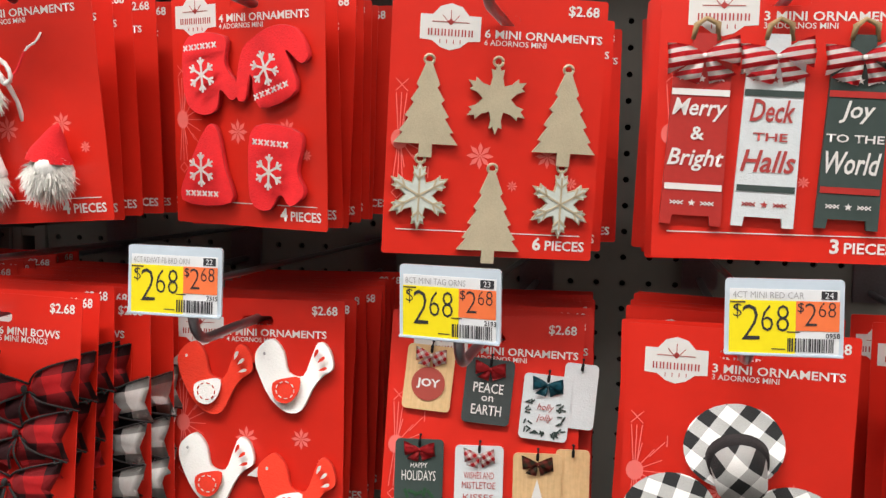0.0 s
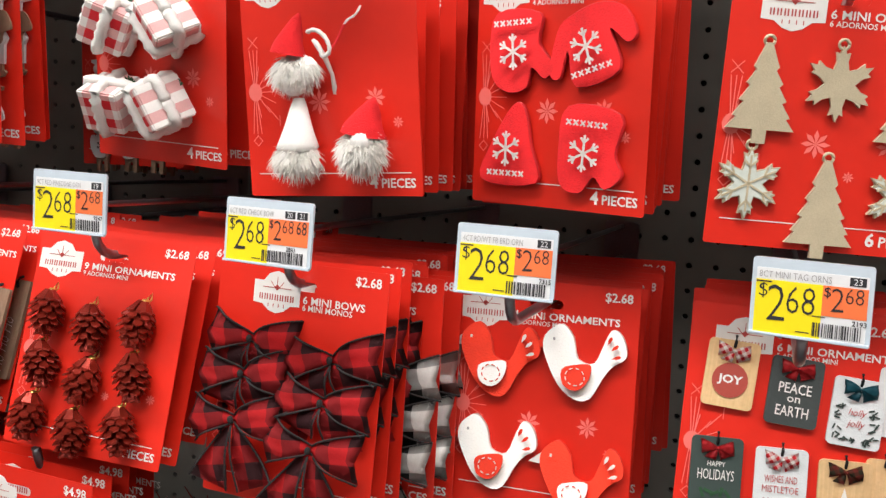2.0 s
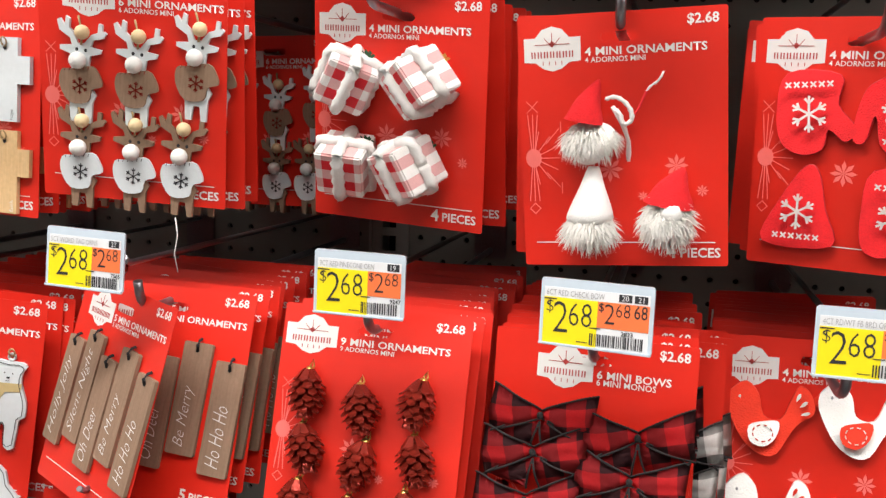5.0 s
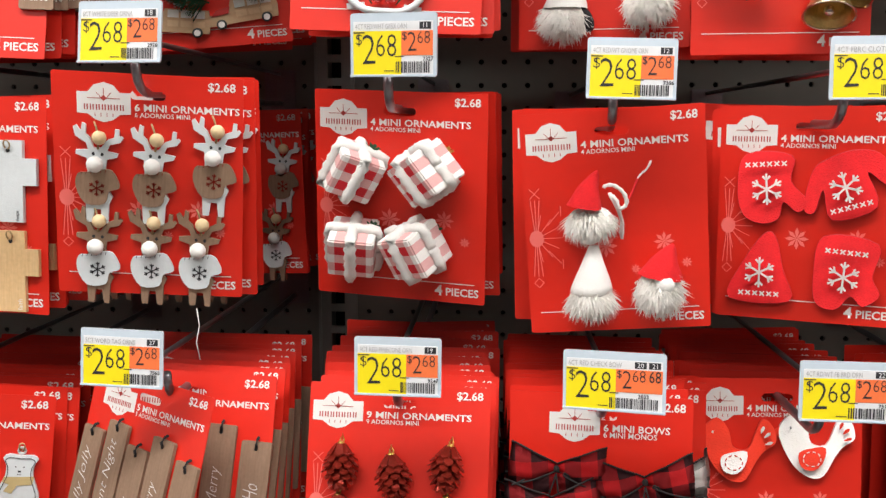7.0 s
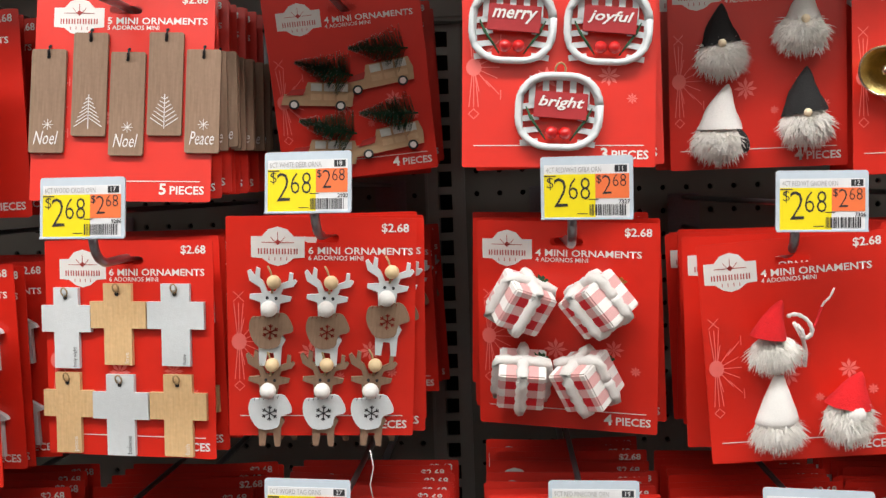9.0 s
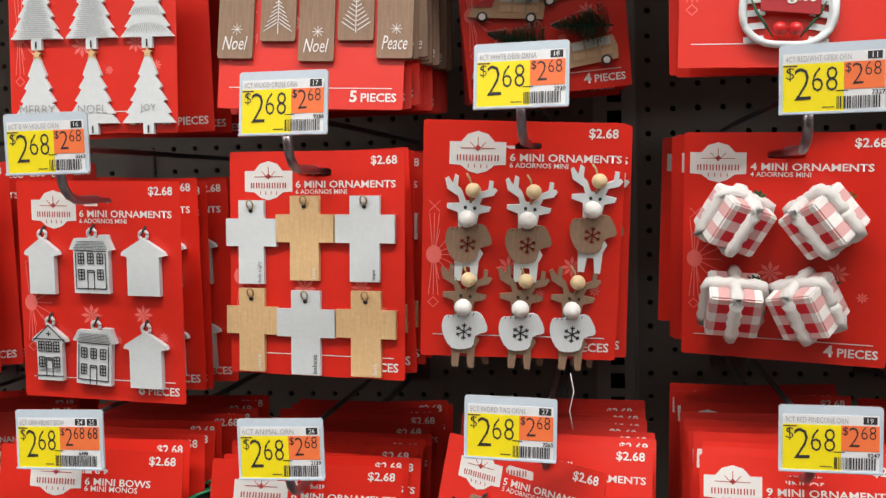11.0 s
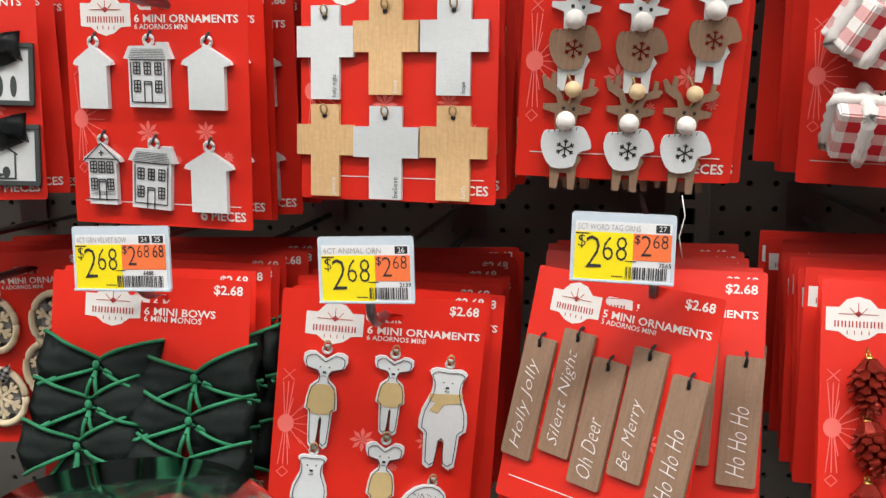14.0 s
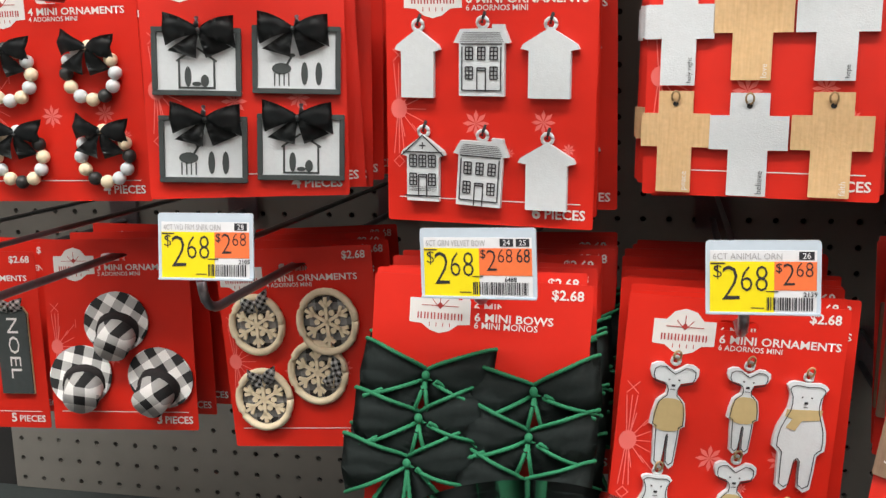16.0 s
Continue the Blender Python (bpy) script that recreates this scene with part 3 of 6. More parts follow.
def houses(p):
    for i, (u, v) in enumerate(((0.165, 0.375), (0.475, 0.365), (0.79, 0.37), (0.19, 0.775), (0.47, 0.785), (0.785, 0.79))):
        o = ornament(p, "house_cutout", CX(u), CZ(v), (0, 0, 0, 0, -3, 0)[i], "white wooden house cut-out")
        s = 0.0222
        poly = [(x * s * 1.55 * (0.82 if i in (0, 3) else 1.0), z * s) for x, z in (HOUSE_B if i in (1, 4) else HOUSE_A)]
        part("house_body", prism(poly, 0.0045, -0.0008, 0.0003, 0.0004), WHITE_WOOD, o)
        ring = [(0.0032 * math.cos(a), -0.003, s * 0.95 + 0.0032 * math.sin(a)) for a in [2 * math.pi * k / 12 for k in range(13)]]
        part("ring", tube(ring, 0.0012, 6), WHITE_WOOD, o)
        part("hanging_cord", tube([(0, -0.005, s * 0.95), (0.0005, -0.004, s * 1.08), (0.0008, -0.001, s * 1.22)], 0.0011, 6), BLACK_CORD, o)
        if i in (1, 3, 4):
            it, w = [], 0.00075
            cols = (-0.0075, 0, 0.0075) if i != 3 else (-0.006, 0, 0.006)
            for zz in ((0.003, -0.0085) if i != 4 else (0.001, -0.011)):
                for cx in cols:
                    if zz < -0.005 and cx == 0:
                        it += [(-0.0026, zz - 0.004, 0.014, w, 90), (0.0026, zz - 0.004, 0.014, w, 90), (0, zz + 0.003, 0.0052, w, 0), (0, zz + 0.0015, 0.0052, w, 0)]
                        continue
                    for dx in (-0.0022, 0, 0.0022):
                        it.append((cx + dx, zz, 0.0072, w, 90))
                    for dz in (-0.0036, -0.0012, 0.0012, 0.0036):
                        it.append((cx, zz + dz, 0.0044, w, 0))
            it += [(0, 0.0085, 0.025, w, 0), (0, -0.0188, 0.023, w, 0)]
            if i != 3:
                it += [(0, 0.0098 + 0.0011 * k, 0.027 - 0.001 * k, 0.0003, 0) for k in range(6)]
                it += [(-0.0118, -0.006, 0.026, w, 90), (0.0118, -0.006, 0.026, w, 90)]
            else:
                it += [(-0.0068, 0.0125, 0.0185, w, 43), (0.0068, 0.0125, 0.0185, w, -43), (0, 0.0125, 0.004, w, 0), (0, 0.0125, 0.004, w, 90)]
                it += [(0, -0.0155 + 0.0011 * k, 0.018, 0.00025, 0) for k in range(3)]
            part("drawn_line", bars(it, -0.0058, None, 0.0001), INK, o)


def deer(p):
    for i in range(6):
        top = i < 3
        u = ((0.23, 0.53, 0.85) if top else (0.22, 0.51, 0.77))[i % 3]
        v = (0.445, 0.445, 0.395)[i % 3] if top else 0.82
        o = ornament(p, "wooden_deer", CX(u), CZ(v), -4 if top else -3, "white deer in a brown mitten" if top else "brown wooden deer in a white sweater")
        s = 0.0355
        a, b = (WHITE_WOOD, BROWN_WOOD) if top else (BROWN_WOOD, WHITE_WOOD)
        part("deer_body", prism([(x * s * 1.05, z * s) for x, z in DEER], 0.0026, -0.0008, 0.0002, 0.0003), a, o)
        garment = spline([(-0.34, -0.30), (-0.16, -0.62), (0.16, -0.58), (0.22, -0.34), (0.40, -0.24), (0.34, -0.02), (0.20, 0.12), (-0.16, 0.02), (-0.32, -0.02)], 3)
        part("garment", prism([(x * s * 1.12, z * s) for x, z in garment], 0.0016, -0.0034, 0.0002, 0.0003), b, o, "brown wooden mitten" if top else "white wooden sweater")
        it = flake_bars(0.02 * s, -0.28 * s, 0.0058, 0.0008) + [(-0.28 * s + 0.09 * s * k, 0.0 + 0.014 * s * k, 0.0022, 0.0004, 78) for k in range(6)]
        part("printed_flake", bars(it, -0.0053, None, 0.0001), INK if not top else BARK, o)
        part("nose", ball(0.0058, Matrix.Translation((-0.03 * s, -0.0065, 0.20 * s)), 12, 8), POM, o, "white pompom")
        for sx in (-1, 1):
            part("eye", prism(ellipse(sx * 0.003, 0.40 * s, 0.0011, 0.0013, 8), 0.0001, -0.0037), INK, o)
        part("bead", ball(0.0050, Matrix.Translation((0.001, -0.006, 0.74 * s)), 12, 8), BEAD, o, "natural wooden bead")
        part("hanging_cord", tube([(0, -0.004, 0.50 * s), (0.001, -0.006, 0.72 * s), (-0.002, -0.004, 0.95 * s), (-0.004, -0.001, 1.02 * s)], 0.0008, 6), CORD, o)


def gift_boxes(p):
    for i, (u, v, rx, ry, rz) in enumerate(((0.27, 0.365, 20, 22, 35), (0.69, 0.36, 25, -28, -40), (0.27, 0.735, 24, 4, 12), (0.63, 0.725, 22, -14, -28))):
        o = ornament(p, "gift_box", CX(u), CZ(v), 0, "red and white gingham gift box with fuzzy ribbon")
        m = Matrix.Translation((0, -0.016, 0)) @ Euler((radians(rx), radians(ry), radians(rz))).to_matrix().to_4x4()
        s = 0.0330
        part("box_body", box(s, s, s, None, 0.0012), GINGHAM_RED, o, at=m)
        h = s / 2 + 0.0008
        for axis in (0, 1):
            pts = []
            for k in range(33):
                a = 2 * math.pi * k / 32
                c, d = math.cos(a), math.sin(a)
                q = max(abs(c), abs(d))
                pts.append((h * c / q, 0, h * d / q) if axis == 0 else (0, h * c / q, h * d / q))
            bm = tube(pts, 0.0036, 7, None, True)
            part("fuzzy_ribbon", bm, FELT_WHITE, o, at=m)
        bm = bmesh.new()
        for k in range(5):
            a = radians(40 + 25 * k)
            prism([(0.012 + 0, 0.012), (0.012 + 0.007 * math.cos(a) + 0.002, 0.012 + 0.007 * math.sin(a)), (0.012 + 0.008 * math.cos(a), 0.012 + 0.009 * math.sin(a)), (0.0115 + 0.006 * math.cos(a), 0.0125 + 0.007 * math.sin(a))], 0.0006, -0.012, bm=bm)
        part("leaf_sprig", bm, GOLD if i == 1 else FIR, o)


def gnome(p, u, v, hat, hs, turn, seed, flip=False, nose=True):
    o = ornament(p, "gnome", CX(u), CZ(v), turn, "gnome with a white fur beard and pointed hat")
    part("hat", knit_cone(0, 0.004, 0.0125 * hs, 0.027 * hs, -0.009, 4), hat, o)
    part("beard", fur_tuft(0, -0.005, 0.0190, 0.0150, 900, 0.0085, seed, 0.6, -0.009), FUR, o, "long white fake fur")
    if nose:
        part("nose", ball(0.0032, Matrix.Translation((0.001, -0.021, 0.004)), 10, 7), BEAD_PALE, o)
    return o


def soft_cone(x, z, r, h, y, bm=None):
    """A limp white cone that swells to a rounded foot."""
    bm = bm or bmesh.new()
    rings = []
    for k in range(11):
        t = k / 10
        rr = r * (0.22 + 0.80 * (1 - t) ** 0.9) * (0.75 if k == 0 else 1)
        rings.append([bm.verts.new((x + 0.10 * h * t + rr * (1 + 0.05 * math.sin(4 * a + 6 * t)) * math.cos(a), y + 0.7 * rr * math.sin(a), z + h * t)) for a in [2 * math.pi * i / 16 for i in range(16)]])
    for a, b in zip(rings, rings[1:]):
        for i in range(16):
            f = bm.faces.new((a[i], a[(i + 1) % 16], b[(i + 1) % 16], b[i]))
            f.smooth = True
    bm.faces.new(rings[0][::-1])
    bm.faces.new(rings[-1])
    return bm


def gnomes_red(p):
    o = ornament(p, "gnome", CX(0.36), CZ(0.46), 0, "gnome with a wild white fur beard and a red knitted hat")
    part("hat", knit_cone(-0.004, 0.0075, 0.0115, 0.027, -0.013, -12), FELT_RED, o, "red knitted hat")
    part("beard", fur_tuft(0, -0.002, 0.0165, 0.0100, 1100, 0.0100, 11, 0.75, -0.009), FUR, o, "long white fake fur")
    part("nose", ball(1.0, Matrix.Translation((-0.001, -0.012, -0.0135)) @ Matrix.Diagonal((0.0085, 0.007, 0.0062, 1)), 14, 9), POM, o, "white felt ball")
    o = ornament(p, "gnome", CX(0.36), CZ(0.74), 0, "gnome with a white soft hat and a fur beard")
    part("hat", soft_cone(-0.002, -0.012, 0.0155, 0.036, -0.011), POM, o, "smooth white soft hat")
    part("beard", fur_tuft(-0.002, -0.014, 0.0165, 0.0095, 900, 0.0105, 12, 0.7, -0.010), FUR, o, "long white fake fur")
    part("foot", ball(1.0, Matrix.Translation((0.004, -0.004, -0.0215)) @ Matrix.Diagonal((0.009, 0.005, 0.006, 1)), 12, 8), FELT_RED, o)
    o = ornament(p, "gnome", CX(0.71), CZ(0.76), 6, "gnome with a white fur beard and a red knitted hat")
    part("hat", knit_cone(0.002, 0.002, 0.0150, 0.025, -0.011, -18), FELT_RED, o, "red knitted hat")
    part("beard", fur_tuft(0, -0.007, 0.0165, 0.0145, 1000, 0.0095, 13, 0.6, -0.009), FUR, o, "long white fake fur")
    part("nose", ball(0.0078, Matrix.Translation((0.004, -0.017, -0.002)), 14, 9), POM, o, "white felt ball")
    o = ornament(p, "cord", 0, 0, 0, "white cord tied in a loop with a twisted red thread")
    run = spline([(CX(0.44), CZ(0.335)), (CX(0.49), CZ(0.325)), (CX(0.545), CZ(0.36)), (CX(0.56), CZ(0.41)), (CX(0.52), CZ(0.43)), (CX(0.50), CZ(0.385))], 4)
    part("cord_loop", tube([(x, -0.011, z) for x, z in run[:-2]], 0.0013, 6, None, True), FELT_WHITE, o)
    part("cord", tube([(CX(u), -0.011 + 0.004 * t, CZ(v)) for t, (u, v) in enumerate(((0.47, 0.36), (0.515, 0.43), (0.535, 0.50), (0.53, 0.57), (0.545, 0.635)))], 0.0014, 6, None, True), FELT_WHITE, o)
    part("thread", tube([(CX(0.555 + 0.15 * t), -0.010 + 0.009 * t, CZ(0.40 - 0.17 * t + 0.012 * math.sin(9 * t))) for t in [k / 12 for k in range(13)]], 0.0007, 5, None, True), STRIPE, o, "red and white twisted thread")


def gnomes_black(p):
    gnome(p, 0.30, 0.42, FUR_BLACK, 1.15, 4, 21)
    gnome(p, 0.75, 0.33, FELT_WHITE, 1.0, -4, 22)
    gnome(p, 0.76, 0.77, FUR_BLACK, 1.3, 3, 23)
    gnome(p, 0.28, 0.83, FELT_WHITE, 1.3, -5, 24, nose=False)
    o = ornament(p, "boot", CX(0.40), CZ(0.86), 25, "black plush boot")
    part("boot_body", ball(1.0, Matrix.Translation((0, -0.009, 0)) @ Matrix.Diagonal((0.006, 0.006, 0.011, 1)), 12, 8), FUR_BLACK, o)


def stitches(o, items, y):
    part("stitching", bars(items, y, None, 0.0006), FELT_WHITE, o)


def felt_clothes(p):
    shapes = (
        ("felt_mitten", 0.27, 0.365, 4, 1.22, 1.36, [(-0.10, 0.155), (0.13, 0.14), (0.12, 0.02), (0.20, -0.08), (0.15, -0.13), (0.08, -0.08), (0.05, -0.16), (-0.04, -0.18), (-0.13, -0.13), (-0.15, 0.0)]),
        ("felt_sweater", 0.68, 0.345, 18, 1.02, 1.28, [(-0.06, 0.14), (0.10, 0.15), (0.24, 0.10), (0.28, -0.02), (0.22, -0.05), (0.14, 0.03), (0.14, -0.15), (-0.13, -0.16), (-0.13, 0.0), (-0.22, -0.10), (-0.27, -0.06), (-0.16, 0.10)]),
        ("felt_hat", 0.25, 0.755, 0, 0.95, 1.38, [(-0.20, -0.15), (0.20, -0.15), (0.15, 0.0), (0.10, 0.15), (0.02, 0.17), (-0.12, 0.02)]),
        ("felt_mitten", 0.70, 0.755, -4, 1.12, 1.42, [(-0.13, 0.16), (0.16, 0.15), (0.15, 0.0), (0.20, -0.08), (0.12, -0.14), (0.05, -0.10), (-0.02, -0.17), (-0.13, -0.15), (-0.16, -0.02)]),
    )
    for n, u, v, turn, wide, high, pts in shapes:
        o = ornament(p, n, CX(u), CZ(v), turn, "stuffed red felt shape with white embroidery")
        poly = [(x * wide * 0.88 * W, z * high * 0.88 * W) for x, z in spline(pts, 4)]
        part("felt_body", smooth(prism(poly, 0.0045, -0.001, 0.0035, 0.005)), FELT_RED, o)
        stitches(o, flake_bars(0.0, -0.002, 0.0115, 0.0014), -0.0094)
        z = -0.0180 if n == "felt_hat" else (0.0165 if n == "felt_mitten" else -0.0168)
        stitches(o, [(-0.0125 + 0.0050 * k, z, 0.0046, 0.0010, a) for k in range(6) for a in (45, -45)], -0.0092)
        bm = bmesh.new()
        edge = [(x * 0.985, z) for x, z in poly]
        tube([(x, -0.0042, z) for x, z in edge + edge[:1]], 0.0006, 5, bm)
        part("seam", bm, SATIN_RED, o)


def flat_trees(p):
    for u, v, kind in ((0.18, 0.43, 0), (0.83, 0.44, 0), (0.50, 0.83, 0), (0.50, 0.39, 1), (0.16, 0.77, 2), (0.83, 0.78, 2)):
        o = ornament(p, "flat_tree" if kind == 0 else "flat_snowflake", CX(u), CZ(v), 0, "beige flat fir tree" if kind == 0 else "pale flat snowflake")
        if kind == 0:
            part("tree_body", prism([(x * 0.0385, z * 0.0310) for x, z in FIR_OUT], 0.0028, -0.0008, 0.0002, 0.0003), BEIGE, o)
            top = 0.027
        else:
            poly = []
            for k in range(6):
                a = 60 * k + 30
                for da, r in ((-30, 0.42), (-14, 0.62), (-13, 0.86), (-6, 0.80), (0, 1.0), (6, 0.80), (13, 0.86), (14, 0.62)):
                    poly.append((0.0200 * r * math.cos(radians(a + da)), 0.0215 * r * math.sin(radians(a + da))))
            part("flake_body", prism(poly, 0.0028, -0.0008, 0.0002, 0.0003), BEIGE, o)
            if kind == 2:
                part("silver_front", prism([(x * 0.9, z * 0.9) for x, z in poly], 0.0006, -0.0038), FROST, o, "pale silver relief")
                part("relief", bars(flake_bars(0, 0, 0.0165, 0.0012), -0.0046, None, 0.0006), BEIGE, o)
            top = 0.0215
        part("ring", tube([(0.0028 * math.cos(a), -0.002, top + 0.001 + 0.0028 * math.sin(a)) for a in [2 * math.pi * k / 12 for k in range(13)]], 0.0010, 6), BEIGE, o)


def sled_signs(p):
    data = ((0.165, "red", CAR_RED, ("Merry", "&", "Bright"), PRINT_WHITE, PRINT_WHITE), (0.455, "white", WHITE_WOOD, ("Deck", "THE", "Halls"), BADGE_RED, GREEN_DARK), (0.785, "dark green", GREEN_DARK, ("Joy", "TO THE", "World"), PRINT_WHITE, CAR_RED))
    for u, word, body, lines, ink, band in data:
        o = ornament(p, "sled_sign", CX(u), CZ(0.545), -2, word + " painted wooden sled sign with a striped bow")
        w, h = 0.0320, 0.107
        poly = [(-w / 2, -h / 2), (-w * 0.32, -h / 2), (-w * 0.30, -h * 0.45), (w * 0.30, -h * 0.45), (w * 0.32, -h / 2), (w / 2, -h / 2), (w * 0.46, h * 0.36), (w * 0.20, h * 0.42), (w * 0.18, h / 2), (-w * 0.18, h / 2), (-w * 0.20, h * 0.42), (-w * 0.46, h * 0.36)]
        part("sign_board", prism(poly, 0.0032, -0.0008, 0.0002, 0.0003), body, o)
        for z in (0.021, -0.032):
            part("painted_band", box(w * 0.93, 0.0002, 0.0035, Matrix.Translation((0, -0.0044, z))), band, o)
        for t, z, hh, sh in ((lines[0], 0.005, 0.0125, 0.25), (lines[1], -0.0055, 0.0045 if len(lines[1]) > 1 else 0.0075, 0), (lines[2], -0.0230, 0.0125, 0.25)):
            text(o, t, 0, z, -0.0045, ink, height=hh, width=min(0.029, 0.0052 * len(t) + 0.002), align=0.5, shear=sh, bold=0.015, name="word")
        for z in (-0.041, 0.0285):
            it = [(s * (0.006 + 0.002 * k), z, 0.0035, 0.0006, s * a) for s in (-1, 1) for k in range(3) for a in (35, -35)]
            part("printed_sprig", bars(it, -0.0044, None, 0.0001), ink, o)
            part("printed_star", prism(star(0, z, 0.0022, 0.0009, 5), 0.0001, -0.0044), ink, o)
        bow(o, 0.037, STRIPE, None, -0.006, True, 0, 0.041, 4, 0.6)
        part("jute_loop", tube([(-0.006, -0.003, 0.050), (-0.005, -0.004, 0.058), (0, -0.003, 0.062), (0.006, -0.004, 0.059), (0.007, -0.003, 0.050)], 0.0014, 6, None, True), CORD, o)


BIRD = spline([(-0.46, 0.30), (-0.30, 0.42), (-0.14, 0.28), (-0.06, 0.04), (0.14, 0.02), (0.24, 0.30), (0.30, 0.44), (0.40, 0.42), (0.48, 0.30), (0.50, 0.14), (0.36, 0.02), (0.26, -0.14), (0.14, -0.40), (-0.04, -0.44), (-0.26, -0.30), (-0.44, -0.02), (-0.50, 0.16)], 3)


def felt_birds(p):
    for u, v, red in ((0.26, 0.35, True), (0.72, 0.325, False), (0.27, 0.755, False), (0.74, 0.82, True)):
        o = ornament(p, "felt_bird", CX(u), CZ(v), -4, "red felt bird with a white wing" if red else "white felt bird with a red wing")
        a, b = (FELT_BRIGHT, FELT_WHITE) if red else (FELT_WHITE, FELT_BRIGHT)
        s = 0.057
        part("felt_body", smooth(prism([(x * s, z * s) for x, z in BIRD], 0.0040, -0.001, 0.0025, 0.003)), a, o)
        wing = spline([(-0.22, -0.10), (-0.06, -0.02), (0.12, 0.0), (0.10, -0.20), (-0.02, -0.32), (-0.18, -0.28)], 3)
        part("wing", smooth(prism([(x * s, z * s) for x, z in wing], 0.0012, -0.0074, 0.0004, 0.0012)), b, o)
        it = []
        for k in range(9):
            t = 2 * math.pi * k / 9
            it.append(((-0.05 + 0.115 * math.cos(t)) * s, (-0.16 + 0.10 * math.sin(t)) * s, 0.0024, 0.0007, math.degrees(t) + 90))
        part("stitching", bars(it, -0.0092, None, 0.0003), a, o)
        for k, (tx, tz, ta) in enumerate(((0.30, 0.32, 70), (0.37, 0.25, 45), (0.40, 0.14, 22))):
            part("tail_patch", prism([(tx * s + 0.0032 * math.cos(radians(ta)) * c - 0.0014 * math.sin(radians(ta)) * d, tz * s + 0.0032 * math.sin(radians(ta)) * c + 0.0014 * math.cos(radians(ta)) * d) for c, d in ((-1, 0), (0, -0.8), (0.7, -0.7), (1, 0), (0.7, 0.7), (0, 0.8))], 0.0008, -0.0072), b, o)
        part("eye", prism(ellipse(-0.36 * s, 0.24 * s, 0.0009, 0.0012, 8), 0.0003, -0.0074), b if red else GREY_INK, o)
        part("beak", prism([(-0.49 * s, 0.24 * s), (-0.49 * s, 0.10 * s), (-0.64 * s, 0.10 * s)], 0.0012, -0.003), b, o)


def mini_tags(p):
    data = ((0.21, 0.275, PALE_WOOD, GINGHAM_SMALL, "JOY"), (0.52, 0.315, CHARCOAL, SATIN_RED, "PEACE"), (0.82, 0.365, WHITE_WOOD, SATIN_TEAL, "holly"), (0.19, 0.665, GREEN_DARK, SATIN_RED, "HOLIDAYS"), (0.50, 0.675, WHITE_WOOD, GINGHAM_SMALL, "MISTLETOE"), (0.80, 0.69, PALE_WOOD, TARTAN_BROWN, "tree"), (0.99, 0.31, WHITE_WOOD, SATIN_TEAL, ""), (0.98, 0.665, PALE_WOOD, TARTAN_BROWN, ""))
    for u, v, body, ribbon, word in data:
        back = word == ""
        o = ornament(p, "gift_tag", CX(u), CZ(v), -3 if v < 0.6 else 2, "small painted wooden gift tag with a ribbon bow")
        w, h = 0.032 * (0.7 if back else 1), 0.043
        part("tag_body", prism(rounded(w, h, 0.003), 0.0026 if not back else 0.0012, -0.0008, 0.0002, 0.0003), body, o)
        fy = -0.0040 if not back else -0.0024
        if word == "JOY":
            part("printed_disc", prism(ellipse(0, -0.004, 0.0112, 0.0112, 24), 0.0001, fy), BURGUNDY_DISC, o)
            text(o, "JOY", 0, -0.0075, fy - 0.0003, PRINT_WHITE, height=0.007, width=0.0155, align=0.5, bold=0.03, name="word")
        elif word == "PEACE":
            for t, z, hh, ww in (("PEACE", -0.001, 0.0066, 0.020), ("on", -0.0065, 0.0036, 0.008), ("EARTH", -0.0155, 0.0066, 0.020)):
                text(o, t, 0, z, fy - 0.0002, PRINT_WHITE, height=hh, width=ww, align=0.5, bold=0.01, name="word")
        elif word == "holly":
            text(o, "holly", 0, -0.003, fy - 0.0002, BADGE_RED, height=0.0055, width=0.011, align=0.5, shear=0.3, name="word")
            text(o, "jolly", 0, -0.010, fy - 0.0002, BADGE_RED, height=0.0055, width=0.011, align=0.5, shear=0.3, name="word")
            rng = random.Random(5)
            it = [(rng.choice((-1, 1)) * rng.uniform(0.008, 0.013), rng.uniform(-0.018, 0.004), 0.0035, 0.0010, rng.uniform(0, 180)) for _ in range(26)] + [(rng.uniform(-0.009, 0.009), rng.uniform(-0.0185, -0.015), 0.0035, 0.001, rng.uniform(0, 180)) for _ in range(12)]
            part("printed_leaf", bars(it, fy, None, 0.0001), GREEN_DARK, o)
        elif word == "HOLIDAYS":
            text(o, "HAPPY", 0, 0.003, fy - 0.0002, PRINT_WHITE, height=0.0032, width=0.011, align=0.5, name="word")
            text(o, "HOLIDAYS", 0, -0.0055, fy - 0.0002, PRINT_WHITE, height=0.0066, width=0.0225, align=0.5, name="word")
            it = [(0.004 * k, -0.014 + 0.001 * (k % 2), 0.006, 0.002, 30 + 50 * k) for k in range(-2, 3)]
            part("printed_leaf", bars(it, fy, None, 0.0001), FIR, o)
        elif word == "MISTLETOE":
            for t, z, ww in (("WISHES AND", 0.000, 0.020), ("MISTLETOE", -0.0065, 0.022), ("KISSES", -0.0145, 0.020)):
                text(o, t, 0, z, fy - 0.0002, BADGE_RED, height=0.0045, width=ww, align=0.5, name="word")
        elif word == "tree":
            part("printed_tree", prism([(-0.005, -0.013), (0.005, -0.013), (0.0, 0.005)], 0.0001, fy), PRINT_WHITE, o)
        if not back:
            bow(o, 0.020, ribbon, None, -0.005, True, 0, 0.015, 6, 0.55)
        part("hanging_cord", tube([(0, -0.003, 0.017), (0, -0.005, 0.021), (0.0004, -0.001, 0.0245)], 0.0010, 6), BLACK_CORD, o)


